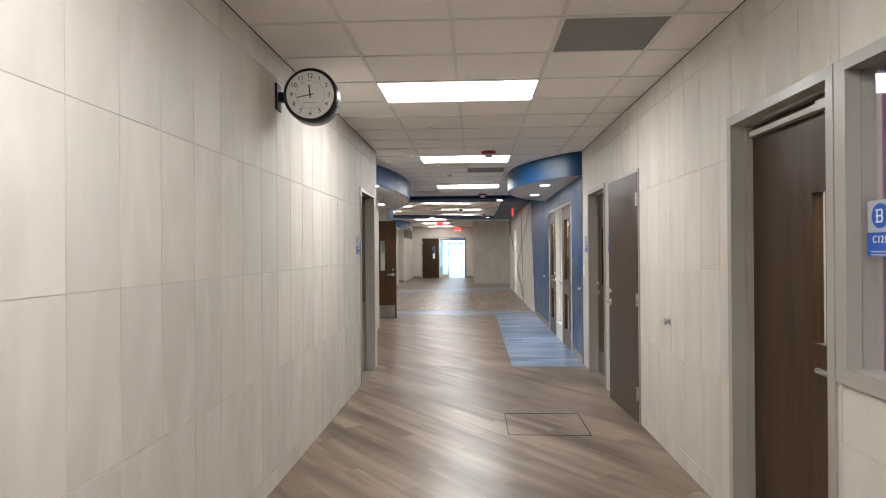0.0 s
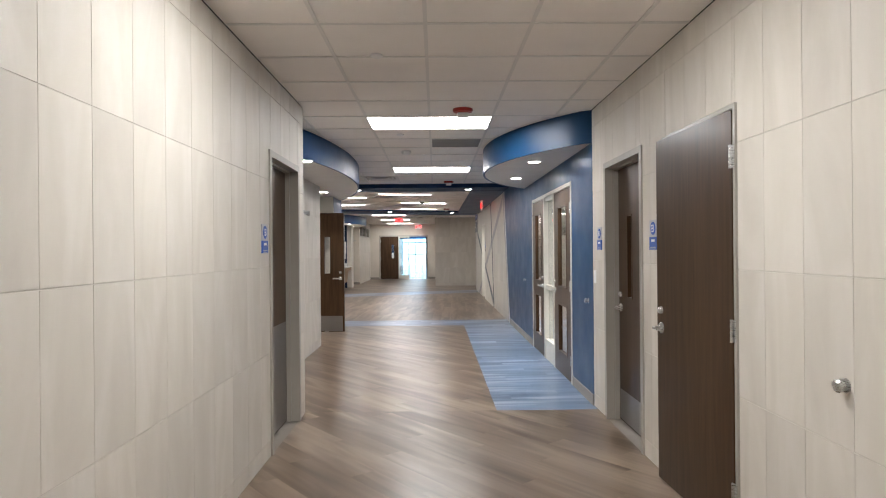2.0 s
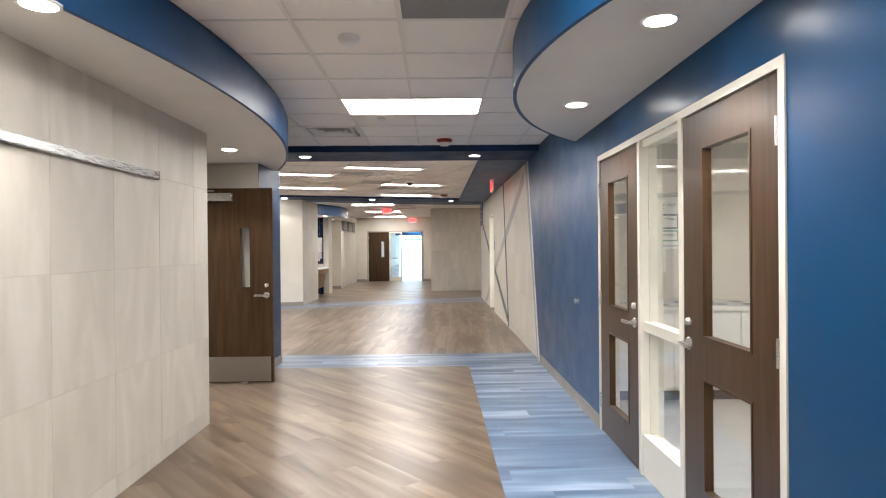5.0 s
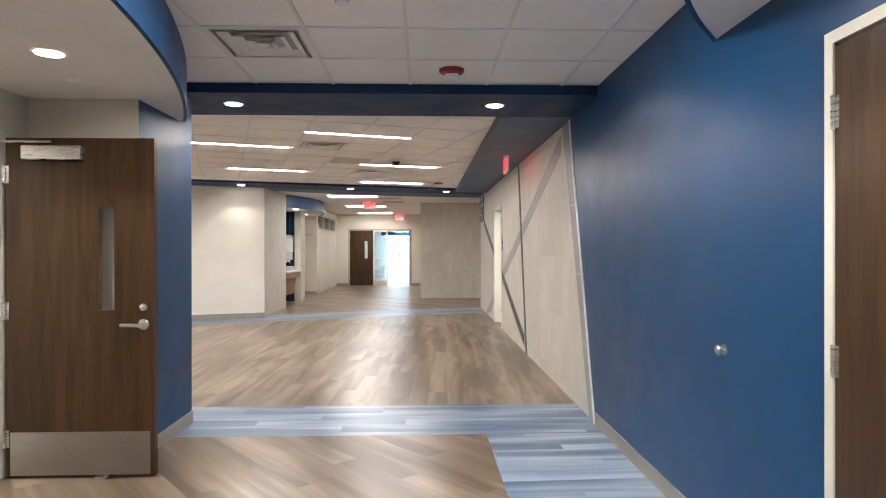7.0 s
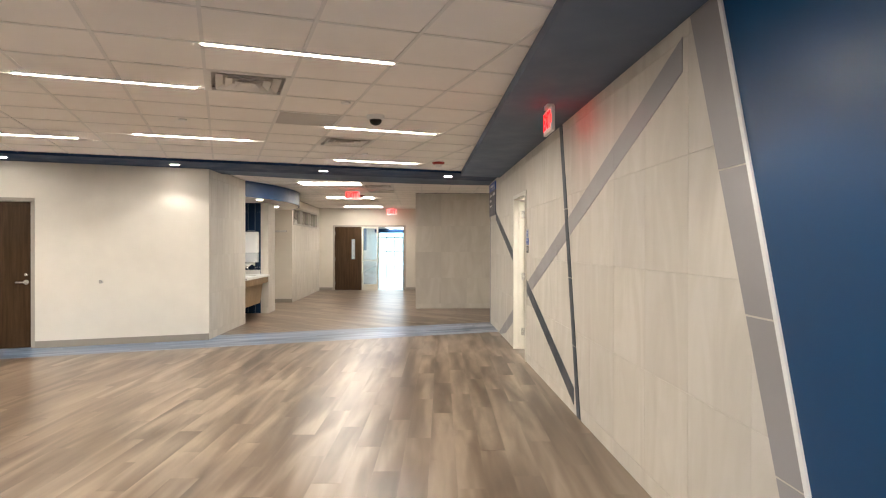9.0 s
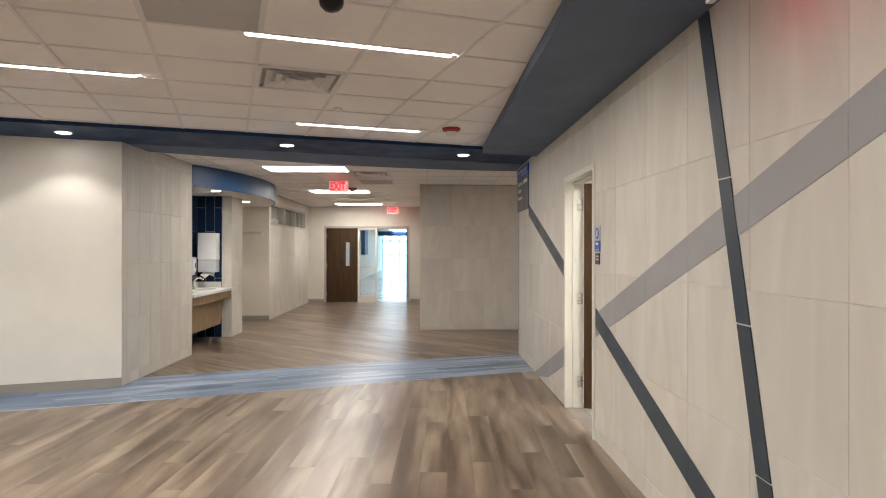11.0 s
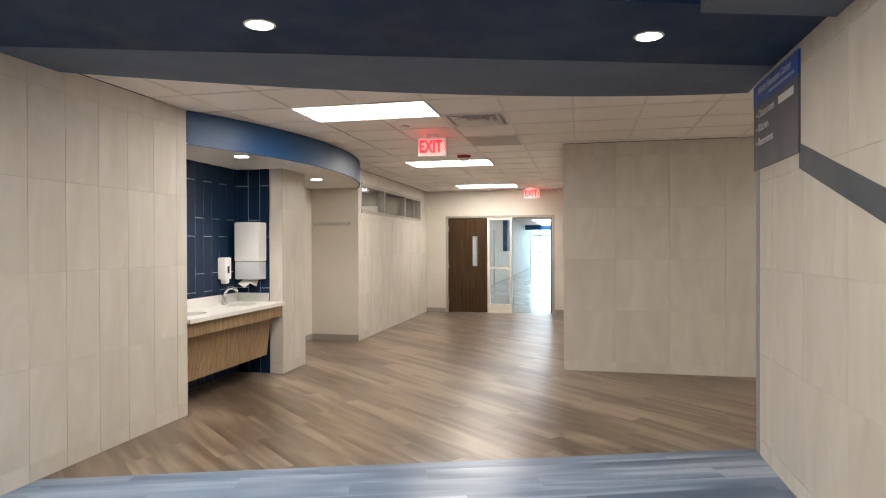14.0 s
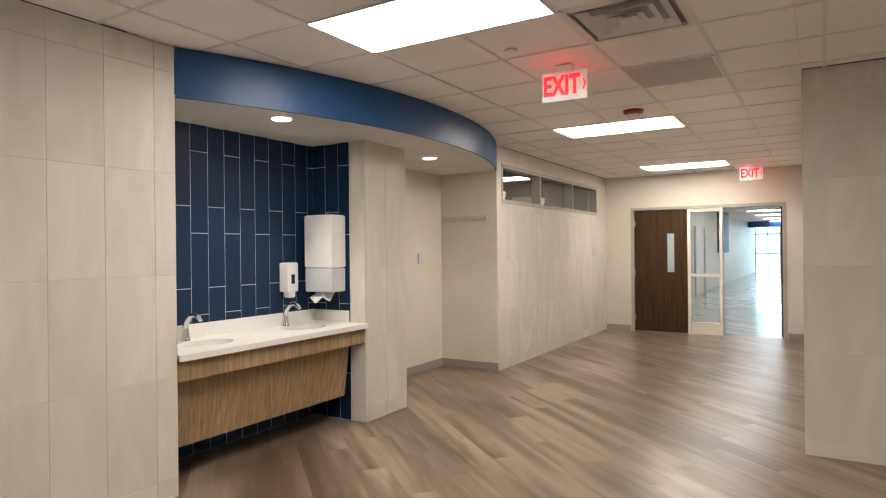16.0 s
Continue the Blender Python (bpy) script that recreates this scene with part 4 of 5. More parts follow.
def door_bumper(m, label):
    ob = root("door_stop", m, label, "door stop", "wall door stops")
    bm = bmesh.new()
    lathe(bm, [(0.027, 0), (0.027, 0.005), (0.014, 0.009), (0.013, 0.018), (0.024, 0.024), (0.026, 0.034), (0.018, 0.042)], pose(0, 0, 0, -90), 20)
    part("knob", bm, MAT_STEEL, ob, smooth=True)
    return ob


db = door_bumper(face_pose("-x", XR, 4.71, 0.96), "round steel door stop knob on the wall")
copy_thing(db, face_pose("-x", XR, 12.52, 0.96))
copy_thing(db, face_pose("-x", XR, 8.42, 0.96))
copy_thing(db, SLANT @ pose(1.52, 0, 0.95))
sw = root("light_switch", face_pose("-x", XR, 8.17, 1.2), "white rocker light switch plate on tile", "switch")
part("plate", boxes((-0.036, 0.036, 0, 0.006, -0.058, 0.058), bev=0.002), MAT_WHITE, sw)
part("rocker", boxes((-0.016, 0.016, 0.006, 0.01, -0.032, 0.032), bev=0.001), MAT_WHITE, sw)


def picture_rail(name, m, w, label):
    ob = root(name, m, label, "display rail")
    part("rail", boxes((0, w, 0, 0.03, -0.02, 0.03), bev=0.004), MAT_STEEL, ob)
    part("cap", boxes((-0.006, 0, 0, 0.034, -0.024, 0.034)), MAT_FRAME, ob)
    part("cap", boxes((w, w + 0.006, 0, 0.034, -0.024, 0.034)), MAT_FRAME, ob)


picture_rail("display_rail", face_pose("+x", -1.51, 11.09, 1.97), 1.85, "slim metal display rail on the alcove wall")
picture_rail("coat_rail", face_pose("-y", 29.2, -3.14, 1.87), 0.60, "short metal rail on the recess wall")


def wall_clock():
    """A two-faced drum clock on a bracket that stands out from the wall."""
    ob = root("wall_clock", pose(-0.70, 4.1, 2.465, 90, 0, 3), "black drum clock with white dial on wall bracket", "clock")
    bm = bmesh.new()
    lathe(bm, [(0.150, -0.095), (0.165, -0.100), (0.172, -0.09), (0.172, 0.04), (0.165, 0.052), (0.150, 0.05)], seg=48)
    part("case", bm, MAT_BLACK, ob, "glossy black round case", smooth=True)
    bm = bmesh.new()
    lathe(bm, [(0.150, 0.040), (0.150, 0.0505)], seg=48)
    part("dial", bm, MAT_DIAL, ob, "white dial")
    for k in range(1, 13):
        a = math.tau * k / 12
        letters(str(k), 0.040, MAT_INK, ob, pose(0.118 * math.sin(a), 0.118 * math.cos(a), 0.0512), 0.0004)
    bm = bmesh.new()
    for k in range(60):
        a = math.tau * k / 60
        lathe(bm, [(0.0018 if k % 5 else 0.003, 0.0505), (0.0018 if k % 5 else 0.003, 0.0512)], pose(0.09 * math.sin(a), 0.09 * math.cos(a), 0), 6)
    part("minute_marks", bm, MAT_INK, ob)
    for ang, ln, wd, nm in ((-6, 0.062, 0.004, "hour_hand"), (258, 0.088, 0.003, "minute_hand")):
        hd = part(nm, boxes((-wd, wd, -0.02, ln, 0.0525, 0.0535)), MAT_INK, ob)
        hd.rotation_euler = (0, 0, -radians(ang))
    part("text_bar", boxes((-0.04, 0.04, -0.0525, -0.0485, 0.0506, 0.0512)), MAT_SIGN_GREY, ob)
    part("bracket", boxes((-0.235, -0.165, -0.03, 0.03, -0.05, 0.0), (-0.238, -0.212, -0.085, 0.085, -0.075, 0.03), bev=0.004), MAT_BLACK, ob, "black wall bracket")


wall_clock()


def exit_sign(m, label, drop=0.04):
    ob = root("exit_sign", m, label, "exit sign", "exit signs")
    part("housing", boxes((-0.16, 0.16, -0.014, 0.014, -0.20, 0.0), bev=0.003), MAT_WHITE, ob, "white housing")
    part("canopy", boxes((-0.06, 0.06, -0.03, 0.03, 0.0, drop)), MAT_WHITE, ob)
    for side, turn in ((1, 180), (-1, 0)):
        letters("EXIT", 0.185, MAT_EXIT, ob, pose(-0.02 if side < 0 else 0.02, side * 0.0155, -0.1, 90, 0, turn) @ Matrix.Diagonal((0.68, 1, 1, 1)), 0.001, bold=0.0055)
        bm = bmesh.new()
        for dz in (1, -1):
            pts = [(0.125, dz * 0.036), (0.137, dz * 0.036), (0.152, 0.0), (0.140, 0.0)]
            v = [bm.verts.new((-side * x, side * y, z - 0.1)) for y in (0.0145, 0.017) for x, z in pts]
            for q in ((0, 1, 2, 3), (4, 5, 6, 7), (0, 1, 5, 4), (1, 2, 6, 5), (3, 0, 4, 7)):
                bm.faces.new([v[i] for i in q])
        part("arrow", bm, MAT_EXIT, ob, "glowing red arrow")
    return ob


ex = exit_sign(pose(-1.13, 26.5, 2.70, 0, 0, 3), "glowing red exit sign hung from the ceiling")
copy_thing(ex, pose(-0.55, 33.0, 2.70))
copy_thing(ex, pose(1.42, 17.9, 2.632, 0, 0, 90))


def fire_alarm(x, y, z=CEIL):
    ob = root("fire_alarm", pose(x, y, z), "red ceiling fire alarm with clear strobe", "fire alarm", "ceiling fire alarms")
    bm = bmesh.new()
    lathe(bm, [(0.092, 0.003), (0.092, -0.012), (0.084, -0.024), (0.05, -0.030)], seg=28)
    part("base", bm, MAT_RED, ob, "red round base", smooth=True)
    bm = boxes((-0.05, 0.05, -0.028, 0.028, -0.075, -0.028), bev=0.01)
    part("strobe", bm, MAT_WHITE, ob, "clear white strobe", smooth=True)
    return ob


fa = fire_alarm(0.52, 8.2)
for x, y in ((0.52, 14.2), (0.624, 22.05), (-1.1, 28.2), (0.55, 3.1)):
    copy_thing(fa, pose(x, y, CEIL))


def sprinkler(x, y, z=CEIL):
    ob = root("sprinkler_cover", pose(x, y, z), "small round white sprinkler cover plate", "sprinkler", "sprinkler covers")
    bm = bmesh.new()
    lathe(bm, [(0.04, 0.003), (0.042, -0.006), (0.036, -0.012)], seg=20)
    part("plate", bm, MAT_WHITE, ob, smooth=True)
    return ob


sp = sprinkler(-0.12, 12.97)
for x, y, z in ((-0.12, 6.6, CEIL), (-0.12, 9.4, CEIL), (-1.75, 13.4, 2.44), (-0.3, 18.2, CEIL), (-0.4, 21.2, CEIL), (-1.3, 26.0, CEIL), (-2.0, 19.0, CEIL), (-1.4, 30.2, CEIL)):
    copy_thing(sp, pose(x, y, z))
sm = root("smoke_detector", pose(-0.11, 10.59, CEIL), "round white smoke detector on the ceiling", "smoke detector")
bm = bmesh.new()
lathe(bm, [(0.065, 0.003), (0.065, -0.02), (0.05, -0.035), (0.03, -0.045)], seg=28)
part("body", bm, MAT_WHITE, sm, smooth=True)


def vent(x, y, turn=0.0, name="ceiling_vent"):
    """A square louvred diffuser of nested sloping frames."""
    ob = root(name, pose(x, y, CEIL, 0, 0, turn), "white square louvred ceiling air vent", "air vent", "ceiling vents")
    part("backing", boxes((-0.29, 0.29, -0.29, 0.29, 0.03, 0.034)), MAT_PALE_PANEL, ob)
    part("frame", boxes((-0.305, 0.305, -0.305, -0.265, -0.003, 0.012), (-0.305, 0.305, 0.265, 0.305, -0.003, 0.012), (-0.305, -0.265, -0.265, 0.265, -0.003, 0.012), (0.265, 0.305, -0.265, 0.265, -0.003, 0.012)), MAT_GRID, ob)
    for r, z in ((0.235, -0.004), (0.165, -0.008), (0.095, -0.011)):
        bm = bmesh.new()
        o, i = r, r - 0.052
        a = [bm.verts.new((sx * o, sy * o, z)) for sx, sy in ((-1, -1), (1, -1), (1, 1), (-1, 1))]
        b = [bm.verts.new((sx * i, sy * i, z + 0.03)) for sx, sy in ((-1, -1), (1, -1), (1, 1), (-1, 1))]
        for k in range(4):
            bm.faces.new((a[k], a[(k + 1) % 4], b[(k + 1) % 4], b[k]))
        part("louvre", bm, MAT_GRID, ob)
    part("centre", boxes((-0.05, 0.05, -0.05, 0.05, -0.012, -0.008)), MAT_GRID, ob)
    return ob


vt = vent(-0.705, 13.665)
copy_thing(vt, pose(-0.525, 25.865, CEIL))
copy_thing(vt, pose(-0.984, 17.614, CEIL, 0, 0, 17.5))
copy_thing(vt, pose(-0.554, 20.31, CEIL, 0, 0, 17.5))


def grille(x, y, turn=0.0, mat=None, label="grey perforated return air panel in the ceiling"):
    ob = root("return_grille", pose(x, y, CEIL, 0, 0, turn), label, "air grille", "return air panels")
    part("panel", boxes((-0.285, 0.285, -0.285, 0.285, 0.002, 0.008)), mat or MAT_GREY_TILE, ob)
    part("frame", boxes((-0.3, 0.3, -0.3, -0.285, -0.001, 0.01), (-0.3, 0.3, 0.285, 0.3, -0.001, 0.01), (-0.3, -0.285, -0.285, 0.285, -0.001, 0.01), (0.285, 0.3, -0.285, 0.285, -0.001, 0.01)), MAT_GRID, ob)
    return ob


gr = grille(1.125, 3.905)
copy_thing(gr, pose(0.515, 10.005, CEIL))
pale_grille = grille(-0.769, 18.96, 17.5, MAT_PALE_PANEL, "pale grey perforated return air panel in the ceiling")
copy_thing(pale_grille, pose(-0.525, 27.1, CEIL - 0.008))
dm = root("dome_camera", pose(-0.08, 18.75, CEIL), "white dome ceiling camera with dark lens", "camera dome")
bm = bmesh.new()
lathe(bm, [(0.085, 0.003), (0.085, -0.03), (0.075, -0.04)], seg=28)
part("body", bm, MAT_WHITE, dm, smooth=True)
bm = bmesh.new()
lathe(bm, [(0.06, -0.04), (0.055, -0.065), (0.035, -0.085), (0.012, -0.092)], seg=24)
part("lens", bm, MAT_BLACK, dm, "dark domed lens", smooth=True)


def wayfinding():
    ob = root("wayfinding_sign", face_pose("-x", XR, 24.36, 2.37), "slate wayfinding board with blue header on tile", "sign")
    part("board", boxes((-0.48, 0.48, 0.0, 0.014, -0.31, 0.15), bev=0.002), MAT_SIGN_DARK, ob)
    part("header", boxes((-0.48, 0.48, 0.0, 0.016, 0.15, 0.30), bev=0.002), MAT_SIGN_BLUE, ob, "blue header strip")
    part("text_bar", boxes((0.16, 0.36, 0.016, 0.017, 0.225, 0.265)), MAT_SIGN_GREY, ob)
    part("text_bar", boxes((-0.42, 0.1, 0.016, 0.017, 0.178, 0.196)), MAT_SIGN_GREY, ob)
    part("text_bar", boxes((-0.40, -0.10, 0.014, 0.015, 0.055, 0.105)), MAT_WHITE, ob)
    for z in (0.08, -0.02, -0.12):
        part("bullet", boxes((0.39, 0.42, 0.014, 0.015, z - 0.006, z + 0.006)), MAT_WHITE, ob)
    for k, (text, z, s) in enumerate(SIGN_LINES):
        letters(text, s, MAT_WHITE, ob, pose(0.14 if k == 0 else 0.36, 0.0165 if k == 0 else 0.0145, z, 90, 0, 180), 0.0008, "LEFT")
    return ob


SIGN_LINES = (("Education Center", 0.245, 0.07), ("Classrooms", 0.08, 0.08), ("Kitchen", -0.02, 0.08), ("Restrooms", -0.12, 0.08))
wayfinding()


def floor_hatch():
    ob = root("floor_hatch", pose(0.92, 5.5, 0.0), "square floor box lid set in wood planks", "floor hatch")
    s = 0.33
    part("rim", boxes((-s, s, -s, -s + 0.006, 0, 0.0022), (-s, s, s - 0.006, s, 0, 0.0022), (-s, -s + 0.006, -s, s, 0, 0.0024), (s - 0.006, s, -s, s, 0, 0.0024)), MAT_INK, ob, "dark thin metal rim")


floor_hatch()


# ---- hand-wash niche ----
def vanity():
    ob = root("vanity", pose(XC, 24.81, 0), "long pale quartz hand-wash counter with oak fronts", "vanity")
    L = 1.83
    bowls = ((-0.30, 0.42), (-0.30, 1.38))
    bm = bmesh.new()
    n = 40
    xs0, xs1 = -0.6, 0.03
    zt, zb = 0.86, 0.82
    for cy0, cy1, by in ((0.0, 0.92, 0.42), (0.92, L, 1.38)):
        ring = [(-0.28 + 0.15 * math.cos(math.tau * k / n), by + 0.21 * math.sin(math.tau * k / n)) for k in range(n)]
        out = []
        for x, y in ring:
            dx, dy = x + 0.28, y - by
            f = min((xs1 + 0.28) / dx if dx > 1e-6 else 9e9, (xs0 + 0.28) / dx if dx < -1e-6 else 9e9, (cy1 - by) / dy if dy > 1e-6 else 9e9, (cy0 - by) / dy if dy < -1e-6 else 9e9)
            out.append((-0.28 + dx * f, by + dy * f))
        top = [bm.verts.new((x, y, zt)) for x, y in ring]
        low = [bm.verts.new((x, y, zb)) for x, y in ring]
        rim = [bm.verts.new((x, y, zt)) for x, y in out]
        for k in range(n):
            j = (k + 1) % n
            bm.faces.new((top[k], rim[k], rim[j], top[j]))
            bm.faces.new((low[k], top[k], top[j], low[j]))
        for cx in (xs0, xs1):
            for cy in (cy0, cy1):
                near = sorted(range(n), key=lambda k: (out[k][0] - cx) ** 2 + (out[k][1] - cy) ** 2)[:2]
                if (out[near[0]][0] - cx) ** 2 + (out[near[0]][1] - cy) ** 2 > 1e-8:
                    bm.faces.new((rim[near[0]], rim[near[1]], bm.verts.new((cx, cy, zt))))
    box(bm, xs1 - 0.012, xs1, 0.0, L, zb, zt - 0.0005)
    part("countertop", bm, MAT_QUARTZ, ob, "pale speckled quartz top")
    part("backsplash", boxes((-0.6, -0.582, 0.0, L, 0.86, 0.96), (-0.582, -0.18, L - 0.018, L, 0.86, 0.96), bev=0.002), MAT_QUARTZ, ob)
    part("apron", boxes((-0.03, -0.008, 0.0, L, 0.69, 0.819)), MAT_OAK, ob, "oak laminate apron")
    bm = bmesh.new()
    pts = [(-0.10, 0.69), (-0.12, 0.69), (-0.18, 0.24), (-0.16, 0.24)]
    a = [bm.verts.new((x, 0.0, z)) for x, z in pts]
    b = [bm.verts.new((x, L - 0.1, z)) for x, z in pts]
    bm.faces.new(a), bm.faces.new(b[::-1])
    for k in range(4):
        bm.faces.new((a[k], a[(k + 1) % 4], b[(k + 1) % 4], b[k]))
    part("knee_panel", bm, MAT_OAK, ob, "sloping oak laminate panel under the counter")
    for by in (0.42, 1.38):
        bm = bmesh.new()
        rings = []
        for s, z in ((1.0, 0.82), (0.96, 0.78), (0.85, 0.73), (0.6, 0.695), (0.15, 0.685)):
            rings.append([bm.verts.new((-0.28 + 0.152 * s * math.cos(math.tau * k / n), by + 0.212 * s * math.sin(math.tau * k / n), z)) for k in range(n)])
        for p, q in zip(rings, rings[1:]):
            for k in range(n):
                bm.faces.new((p[k], p[(k + 1) % n], q[(k + 1) % n], q[k]))
        bm.faces.new(rings[-1])
        part("basin", bm, MAT_CERAMIC, ob, "white oval undermount basin", smooth=True)
        f = root("faucet", pose(XC - 0.50, 24.81 + by, 0.86) @ Matrix.Scale(1.25, 4), "curved chrome sensor faucet on a quartz counter", "faucet", "chrome faucets")
        bm = bmesh.new()
        lathe(bm, [(0.028, 0), (0.026, 0.006), (0.021, 0.05), (0.019, 0.08)], seg=20)
        part("body", bm, MAT_CHROME, f, smooth=True)
        bm = bmesh.new()
        path = [(0.0, 0.06), (0.012, 0.11), (0.045, 0.145), (0.09, 0.152), (0.125, 0.135), (0.135, 0.12)]
        rr = []
        for i, (px, pz) in enumerate(path):
            q = path[min(i + 1, 5)][0] - path[max(i - 1, 0)][0], path[min(i + 1, 5)][1] - path[max(i - 1, 0)][1]
            ln = math.hypot(*q)
            nx, nz = -q[1] / ln, q[0] / ln
            rad = 0.018 - 0.0012 * i
            rr.append([bm.verts.new((px + nx * rad * math.cos(t), rad * math.sin(t), pz + nz * rad * math.cos(t))) for t in [math.tau * k / 14 for k in range(14)]])
        for p, q in zip(rr, rr[1:]):
            for k in range(14):
                bm.faces.new((p[k], p[(k + 1) % 14], q[(k + 1) % 14], q[k]))
        bm.faces.new(rr[-1])
        part("spout", bm, MAT_CHROME, f, smooth=True)


vanity()
ob = root("paper_towel_dispenser", pose(-3.36, 26.63, 1.10, 0, 0, 180), "white paper towel dispenser with smoke-grey lower cover", "towel dispenser")
part("cover", boxes((-0.16, 0.16, 0.0, 0.19, 0.24, 0.70), bev=0.02), MAT_WHITE, ob, "white upper cover", True)
part("window", boxes((-0.155, 0.155, 0.004, 0.185, 0.03, 0.238), bev=0.014), MAT_GREYPLASTIC, ob, "smoke-grey lower cover", True)
bm = bmesh.new()
v = [bm.verts.new(c) for c in ((-0.09, 0.06, 0.04), (0.09, 0.06, 0.04), (0.12, 0.17, -0.02), (0.03, 0.19, -0.07), (-0.04, 0.18, -0.015), (-0.11, 0.16, -0.05))]
bm.faces.new((v[0], v[1], v[2], v[3], v[4], v[5]))
bmesh.ops.solidify(bm, geom=bm.faces[:], thickness=0.003)
part("paper_towel", bm, MAT_PAPER, ob, "white paper towel hanging out")
ob = root("soap_dispenser", pose(-3.594, 26.28, 1.09, 0, 0, -90), "white wall soap dispenser with dark sight window", "soap dispenser")
part("body", boxes((-0.065, 0.065, 0.0, 0.10, 0.05, 0.30), (-0.04, 0.04, 0.02, 0.09, 0.0, 0.06), bev=0.015), MAT_WHITE, ob, "white rounded body", True)
part("sight_window", boxes((-0.02, 0.02, 0.099, 0.102, 0.12, 0.20), bev=0.001), MAT_BLACK, ob, "dark sight window")
th = root("wall_control", face_pose("-y", 29.2, -3.62, 1.38), "small wall control plate in the recess", "switch")
th.matrix_world = pose(-3.8, 28.7, 1.38, 0, 0, -90)
part("plate", boxes((-0.05, 0.05, 0, 0.02, -0.06, 0.06), bev=0.004), MAT_GREYPLASTIC, th)

# ---- classroom behind the glazed doors ----
def poster(m, w, h, mat, label, bars=(), border=None, title=""):
    ob = root("poster", m, label, "poster", "classroom notices")
    if border:
        part("frame", boxes((-w / 2 - 0.025, w / 2 + 0.025, 0, 0.008, -h / 2 - 0.025, h / 2 + 0.025)), border, ob, "dark frame")
    part("sheet", boxes((-w / 2, w / 2, 0.0, 0.010, -h / 2, h / 2)), mat, ob)
    for x0, x1, z0, z1, bm_ in bars:
        part("print", boxes((x0 * w, x1 * w, 0.010, 0.0115, z0 * h, z1 * h)), bm_, ob)
    if title:
        letters(title, 0.085, MAT_INK, ob, pose(0, 0.0112, h * 0.3, 90, 0, 180), 0.0005)
    return ob


pm = face_pose("-y", 13.2, 2.72, 1.695)
ps = poster(pm, 0.54, 0.53, MAT_PAPER, "white wall poster with bold heading and framed notes", bars=((-0.1, 0.35, 0.27, 0.285, MAT_INK), (0.05, 0.35, 0.24, 0.252, MAT_INK), (-0.45, -0.05, -0.46, -0.43, MAT_SIGN_GREY)))
letters("Fuel your day!", 0.058, MAT_INK, ps, pose(0, 0.0112, 0.19, 90, 0, 180), 0.0005)
for x0, x1, z0, z1, edge in ((-0.19, 0.0, -0.06, 0.09, MAT_NAVY), (0.03, 0.22, -0.06, 0.09, MAT_INK), (-0.19, 0.22, -0.19, -0.075, MAT_GREEN)):
    part("note_border", boxes((x0, x1, 0.0105, 0.014, z0, z1)), edge, ps, "dark coloured note border")
    part("note", boxes((x0 + 0.014, x1 - 0.014, 0.014, 0.0155, z0 + 0.014, z1 - 0.014)), MAT_PAPER, ps)
    part("handwriting", boxes((x0 + 0.04, x1 - 0.05, 0.0155, 0.016, z1 - 0.045, z1 - 0.04), (x0 + 0.04, x1 - 0.08, 0.0155, 0.016, z1 - 0.06, z1 - 0.055)), MAT_INK, ps)
poster(face_pose("-y", 13.2, 2.63, 1.31), 0.30, 0.25, MAT_PAPER, "white leaflet with orange food picture", bars=((-0.3, 0.3, 0.3, 0.36, MAT_INK), (-0.35, 0.0, -0.4, -0.05, MAT_ORANGE), (0.05, 0.35, -0.1, -0.06, MAT_INK)))
cb = root("base_cabinet", pose(2.0, 12.6, 0), "white serving cabinet with cup holes in the top", "cabinet")
part("body", boxes((0, 1.9, 0.02, 0.59, 0.1, 0.85)), MAT_WHITE, cb)
part("plinth", boxes((0.02, 1.88, 0.07, 0.59, 0, 0.1)), MAT_INK, cb)
top = part("countertop", boxes((-0.02, 1.92, -0.02, 0.595, 0.85, 0.89), bev=0.004), MAT_QUARTZ, cb)
for k in range(5):
    for j in range(2):
        bm = bmesh.new()
        lathe(bm, [(0.07, 0.889), (0.072, 0.895), (0.06, 0.896)], pose(0.3 + 0.28 * k, 0.16 + 0.26 * j, 0), 20)
        part("ring", bm, MAT_STEEL, cb, "steel rim of a cup hole")
        bm = bmesh.new()
        lathe(bm, [(0.058, 0.892), (0.058, 0.8966)], pose(0.3 + 0.28 * k, 0.16 + 0.26 * j, 0), 20)
        part("well", bm, MAT_GREYPLASTIC, cb, "grey inset cup well")
for k in range(3):
    part("door", boxes((0.01 + 0.63 * k, 0.62 + 0.63 * k, 0.0, 0.02, 0.12, 0.83), bev=0.002), MAT_WHITE, cb)


# ---- floors, laid plank by plank ----
slab("floor", [(-8, -4.2), (8, -4.2), (8, 34), (-8, 34)], -0.2, -0.006, MAT_BASE, "dark bedding below the vinyl planks", "floor")


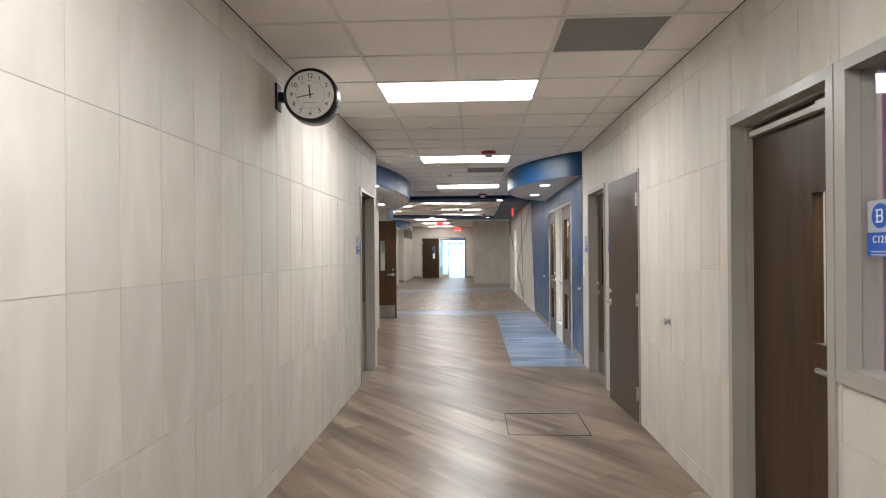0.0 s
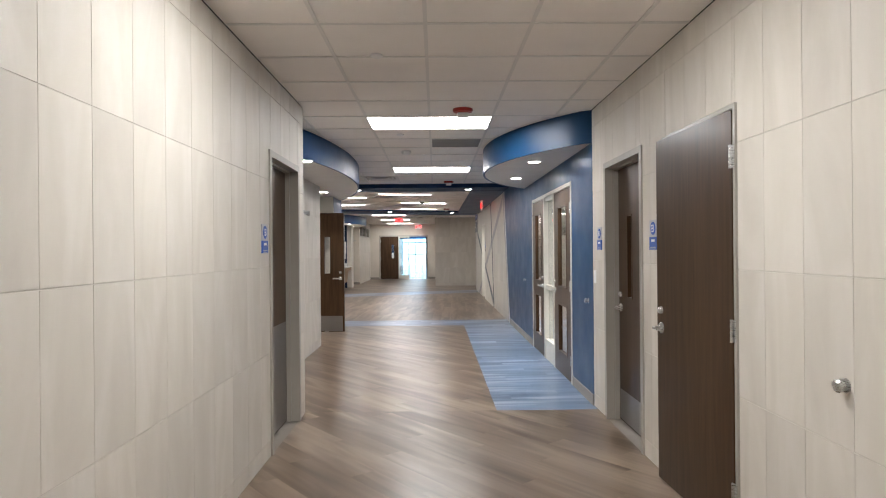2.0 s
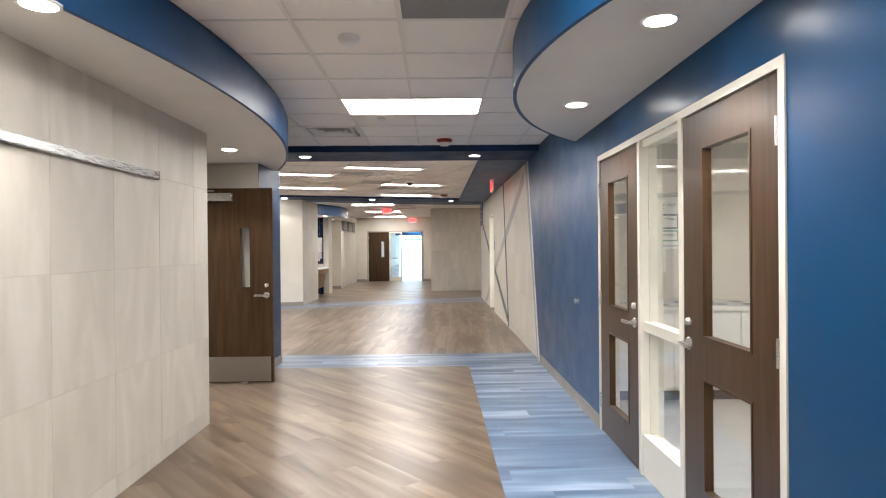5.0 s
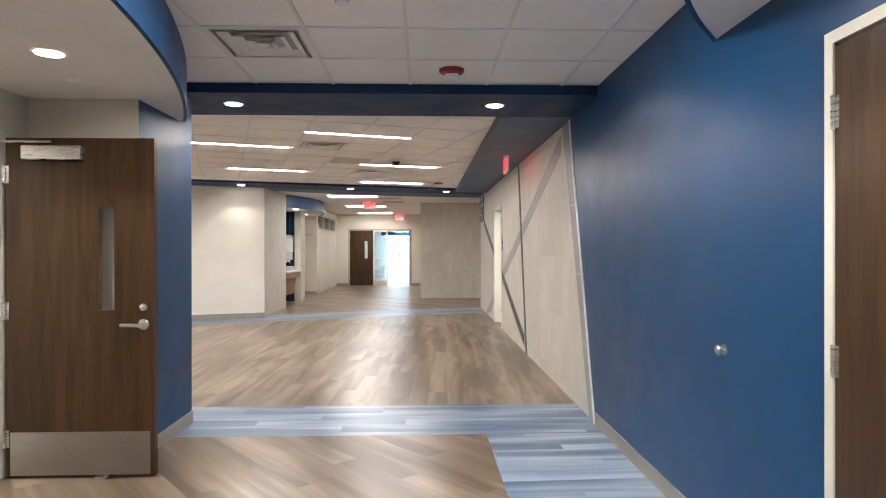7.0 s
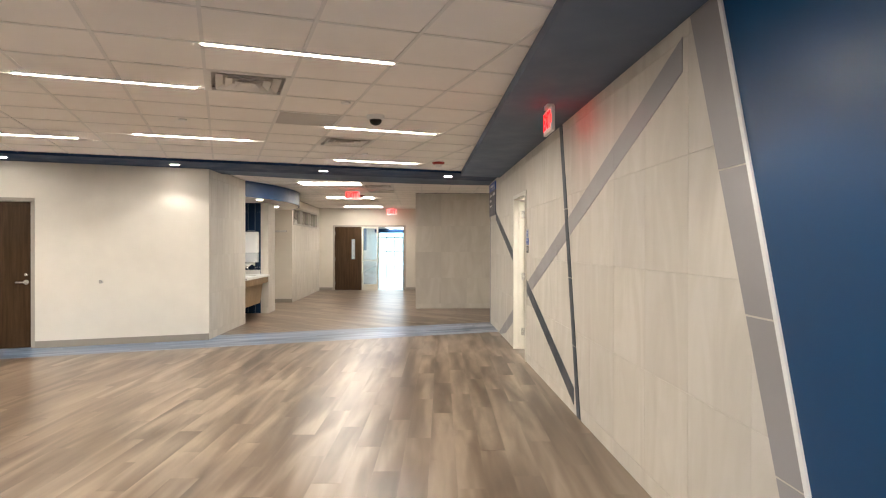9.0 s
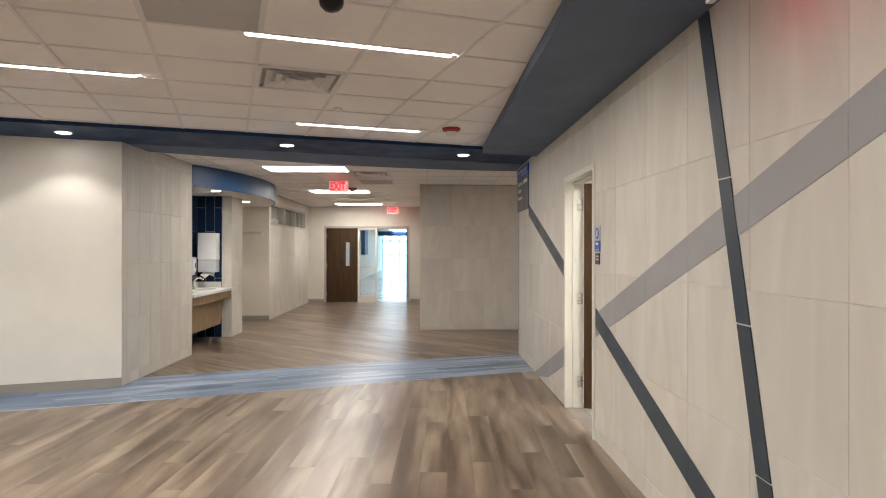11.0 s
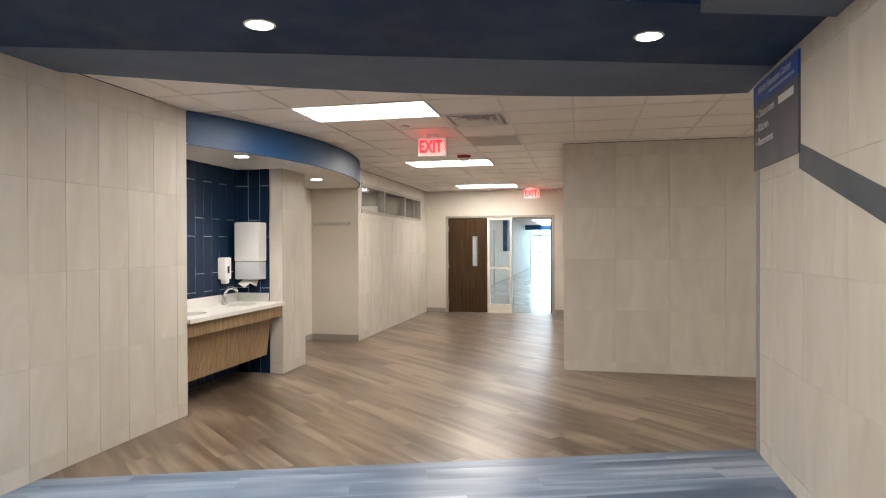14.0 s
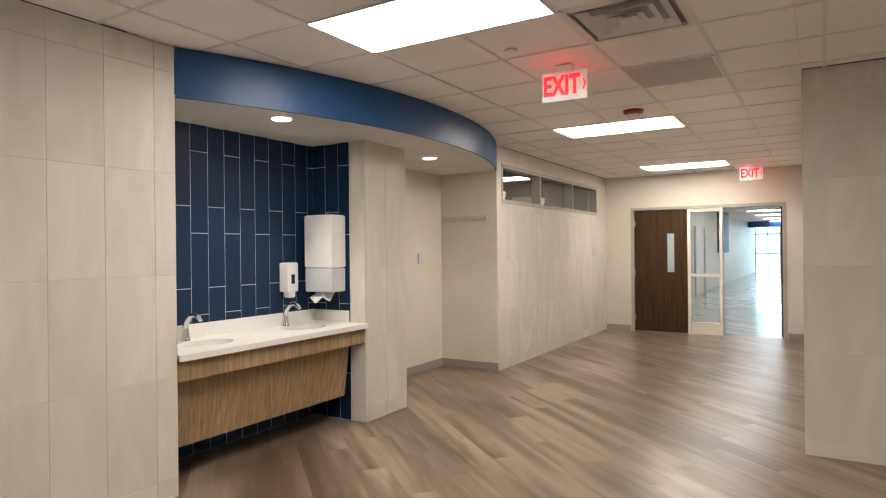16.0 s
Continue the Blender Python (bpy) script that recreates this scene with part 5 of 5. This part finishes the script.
def lay_planks(name, zones, turn, tones, streak, rough, label, near=None, width=0.184, length=1.22, seed=1):
    """Vinyl planks over convex zones. Those inside the near stretch are pieces of their own, the rest one part."""
    rnd = random.Random(seed)
    c, s = math.cos(radians(turn)), math.sin(radians(turn))
    mat = plank_material(name + "_plank", tones, turn, False, rough, streak)
    joined_mat = plank_material(name + "_planks", tones, turn, True, rough, streak)
    holder = tagged(new(name), label, "floor", kind="structure")
    verts, faces, count = [], [], 0
    g = 0.00012
    xs = [x for z in zones for x, _ in z]
    ys = [y for z in zones for _, y in z]
    us = [x * c + y * s for x in (min(xs), max(xs)) for y in (min(ys), max(ys))]
    vs = [-x * s + y * c for x in (min(xs), max(xs)) for y in (min(ys), max(ys))]
    for j in range(math.floor(min(vs) / width), math.ceil(max(vs) / width)):
        off = (j * 0.4142 % 1) * length
        for i in range(math.floor((min(us) - off) / length) - 1, math.ceil((max(us) - off) / length) + 1):
            u0, v0 = i * length + off, j * width
            quad = [(u0 + g, v0 + g), (u0 + length - g, v0 + g), (u0 + length - g, v0 + width - g), (u0 + g, v0 + width - g)]
            quad = [(u * c - v * s, u * s + v * c) for u, v in quad]
            for zone in zones:
                poly = clip_poly(quad, zone)
                if len(poly) < 3:
                    continue
                n = len(poly)
                co = [(x, y, 0.0) for x, y in poly] + [(x, y, -0.004) for x, y in poly]
                fa_ = [tuple(range(n))] + [(k, n + k, n + (k + 1) % n, (k + 1) % n) for k in range(n)]
                if near and near[0] <= poly[0][1] <= near[1] and count < 200:
                    count += 1
                    me = bpy.data.meshes.new("plank")
                    me.from_pydata(co, [], fa_)
                    me.shade_flat()
                    me.materials.append(mat)
                    new("plank", me).parent = holder
                else:
                    b0 = len(verts)
                    verts.extend(co)
                    faces.extend(tuple(b0 + q for q in f) for f in fa_)
    if verts:
        me = bpy.data.meshes.new("planks")
        me.from_pydata(verts, [], faces)
        me.shade_flat()
        me.materials.append(joined_mat)
        ob = new("planks", me)
        ob.parent = holder
        tagged(ob, kind="stuff")


BAND_NEAR = lambda x: 22.93 + 0.345 * x
BAND_FAR = lambda x: 24.28 + 0.345 * x
lay_planks("floor_corridor", [[(XL, -4), (XR, -4), (XR, 8.12), (XL, 8.12)], [(-1.51, 8.12), (0.80, 8.12), (0.80, 12.06), (-1.51, 12.06)], [(-2.5, 12.06), (0.80, 12.06), (0.80, 14.45), (-2.5, 14.45)]],
           TURN_A, WOOD, 0.12, 0.285, "brown wood-look vinyl planks laid diagonally", near=(2.0, 9.5))
lay_planks("floor_blue_strip", [[(0.80, 8.12), (XR, 8.12), (XR, 14.45), (0.80, 14.45)]], 2, BLUE, 0.07, 0.28, "pale blue wood-look vinyl plank strip", near=(8, 14.5))
lay_planks("floor_blue_band", [[(-7.5, 14.45), (XR, 14.45), (XR, 15.36), (-7.5, 15.36)]], 0, BLUE, 0.07, 0.28, "pale blue wood-look vinyl plank band", near=(14.4, 15.4))
lay_planks("floor_lobby", [[(-7.5, 15.36), (XR, 15.36), (XR, BAND_NEAR(XR)), (-7.5, BAND_NEAR(-7.5))]], TURN_B, WOOD, 0.10, 0.285, "brown wood-look vinyl planks of the lobby", near=(15.3, 19.5))
lay_planks("floor_blue_slant", [[(-7.5, BAND_NEAR(-7.5)), (XR, BAND_NEAR(XR)), (XR, BAND_FAR(XR)), (-7.5, BAND_FAR(-7.5))]], 19.0, BLUE, 0.07, 0.28, "pale blue vinyl plank band laid askew", near=(20, 25))
lay_planks("floor_north", [[(-3.9, BAND_FAR(-3.9)), (XR, BAND_FAR(XR)), (XR, 33.8), (-3.9, 33.8)], [(XR, 24.82), (7, 24.82), (7, 27.54), (XR, 27.54)]], TURN_C, WOOD, 0.12, 0.285, "brown wood-look vinyl planks laid diagonally", near=(23, 28))
lay_planks("floor_far", [[(-2.9, 33.8), (0.35, 33.8), (0.35, 62), (-2.9, 62)]], TURN_C, PALE, 0.08, 0.16, "pale glossy vinyl planks of the long corridor")

# ---- wall tiles, piece by piece ----
for job in LATER:
    lay_tiles(*job)
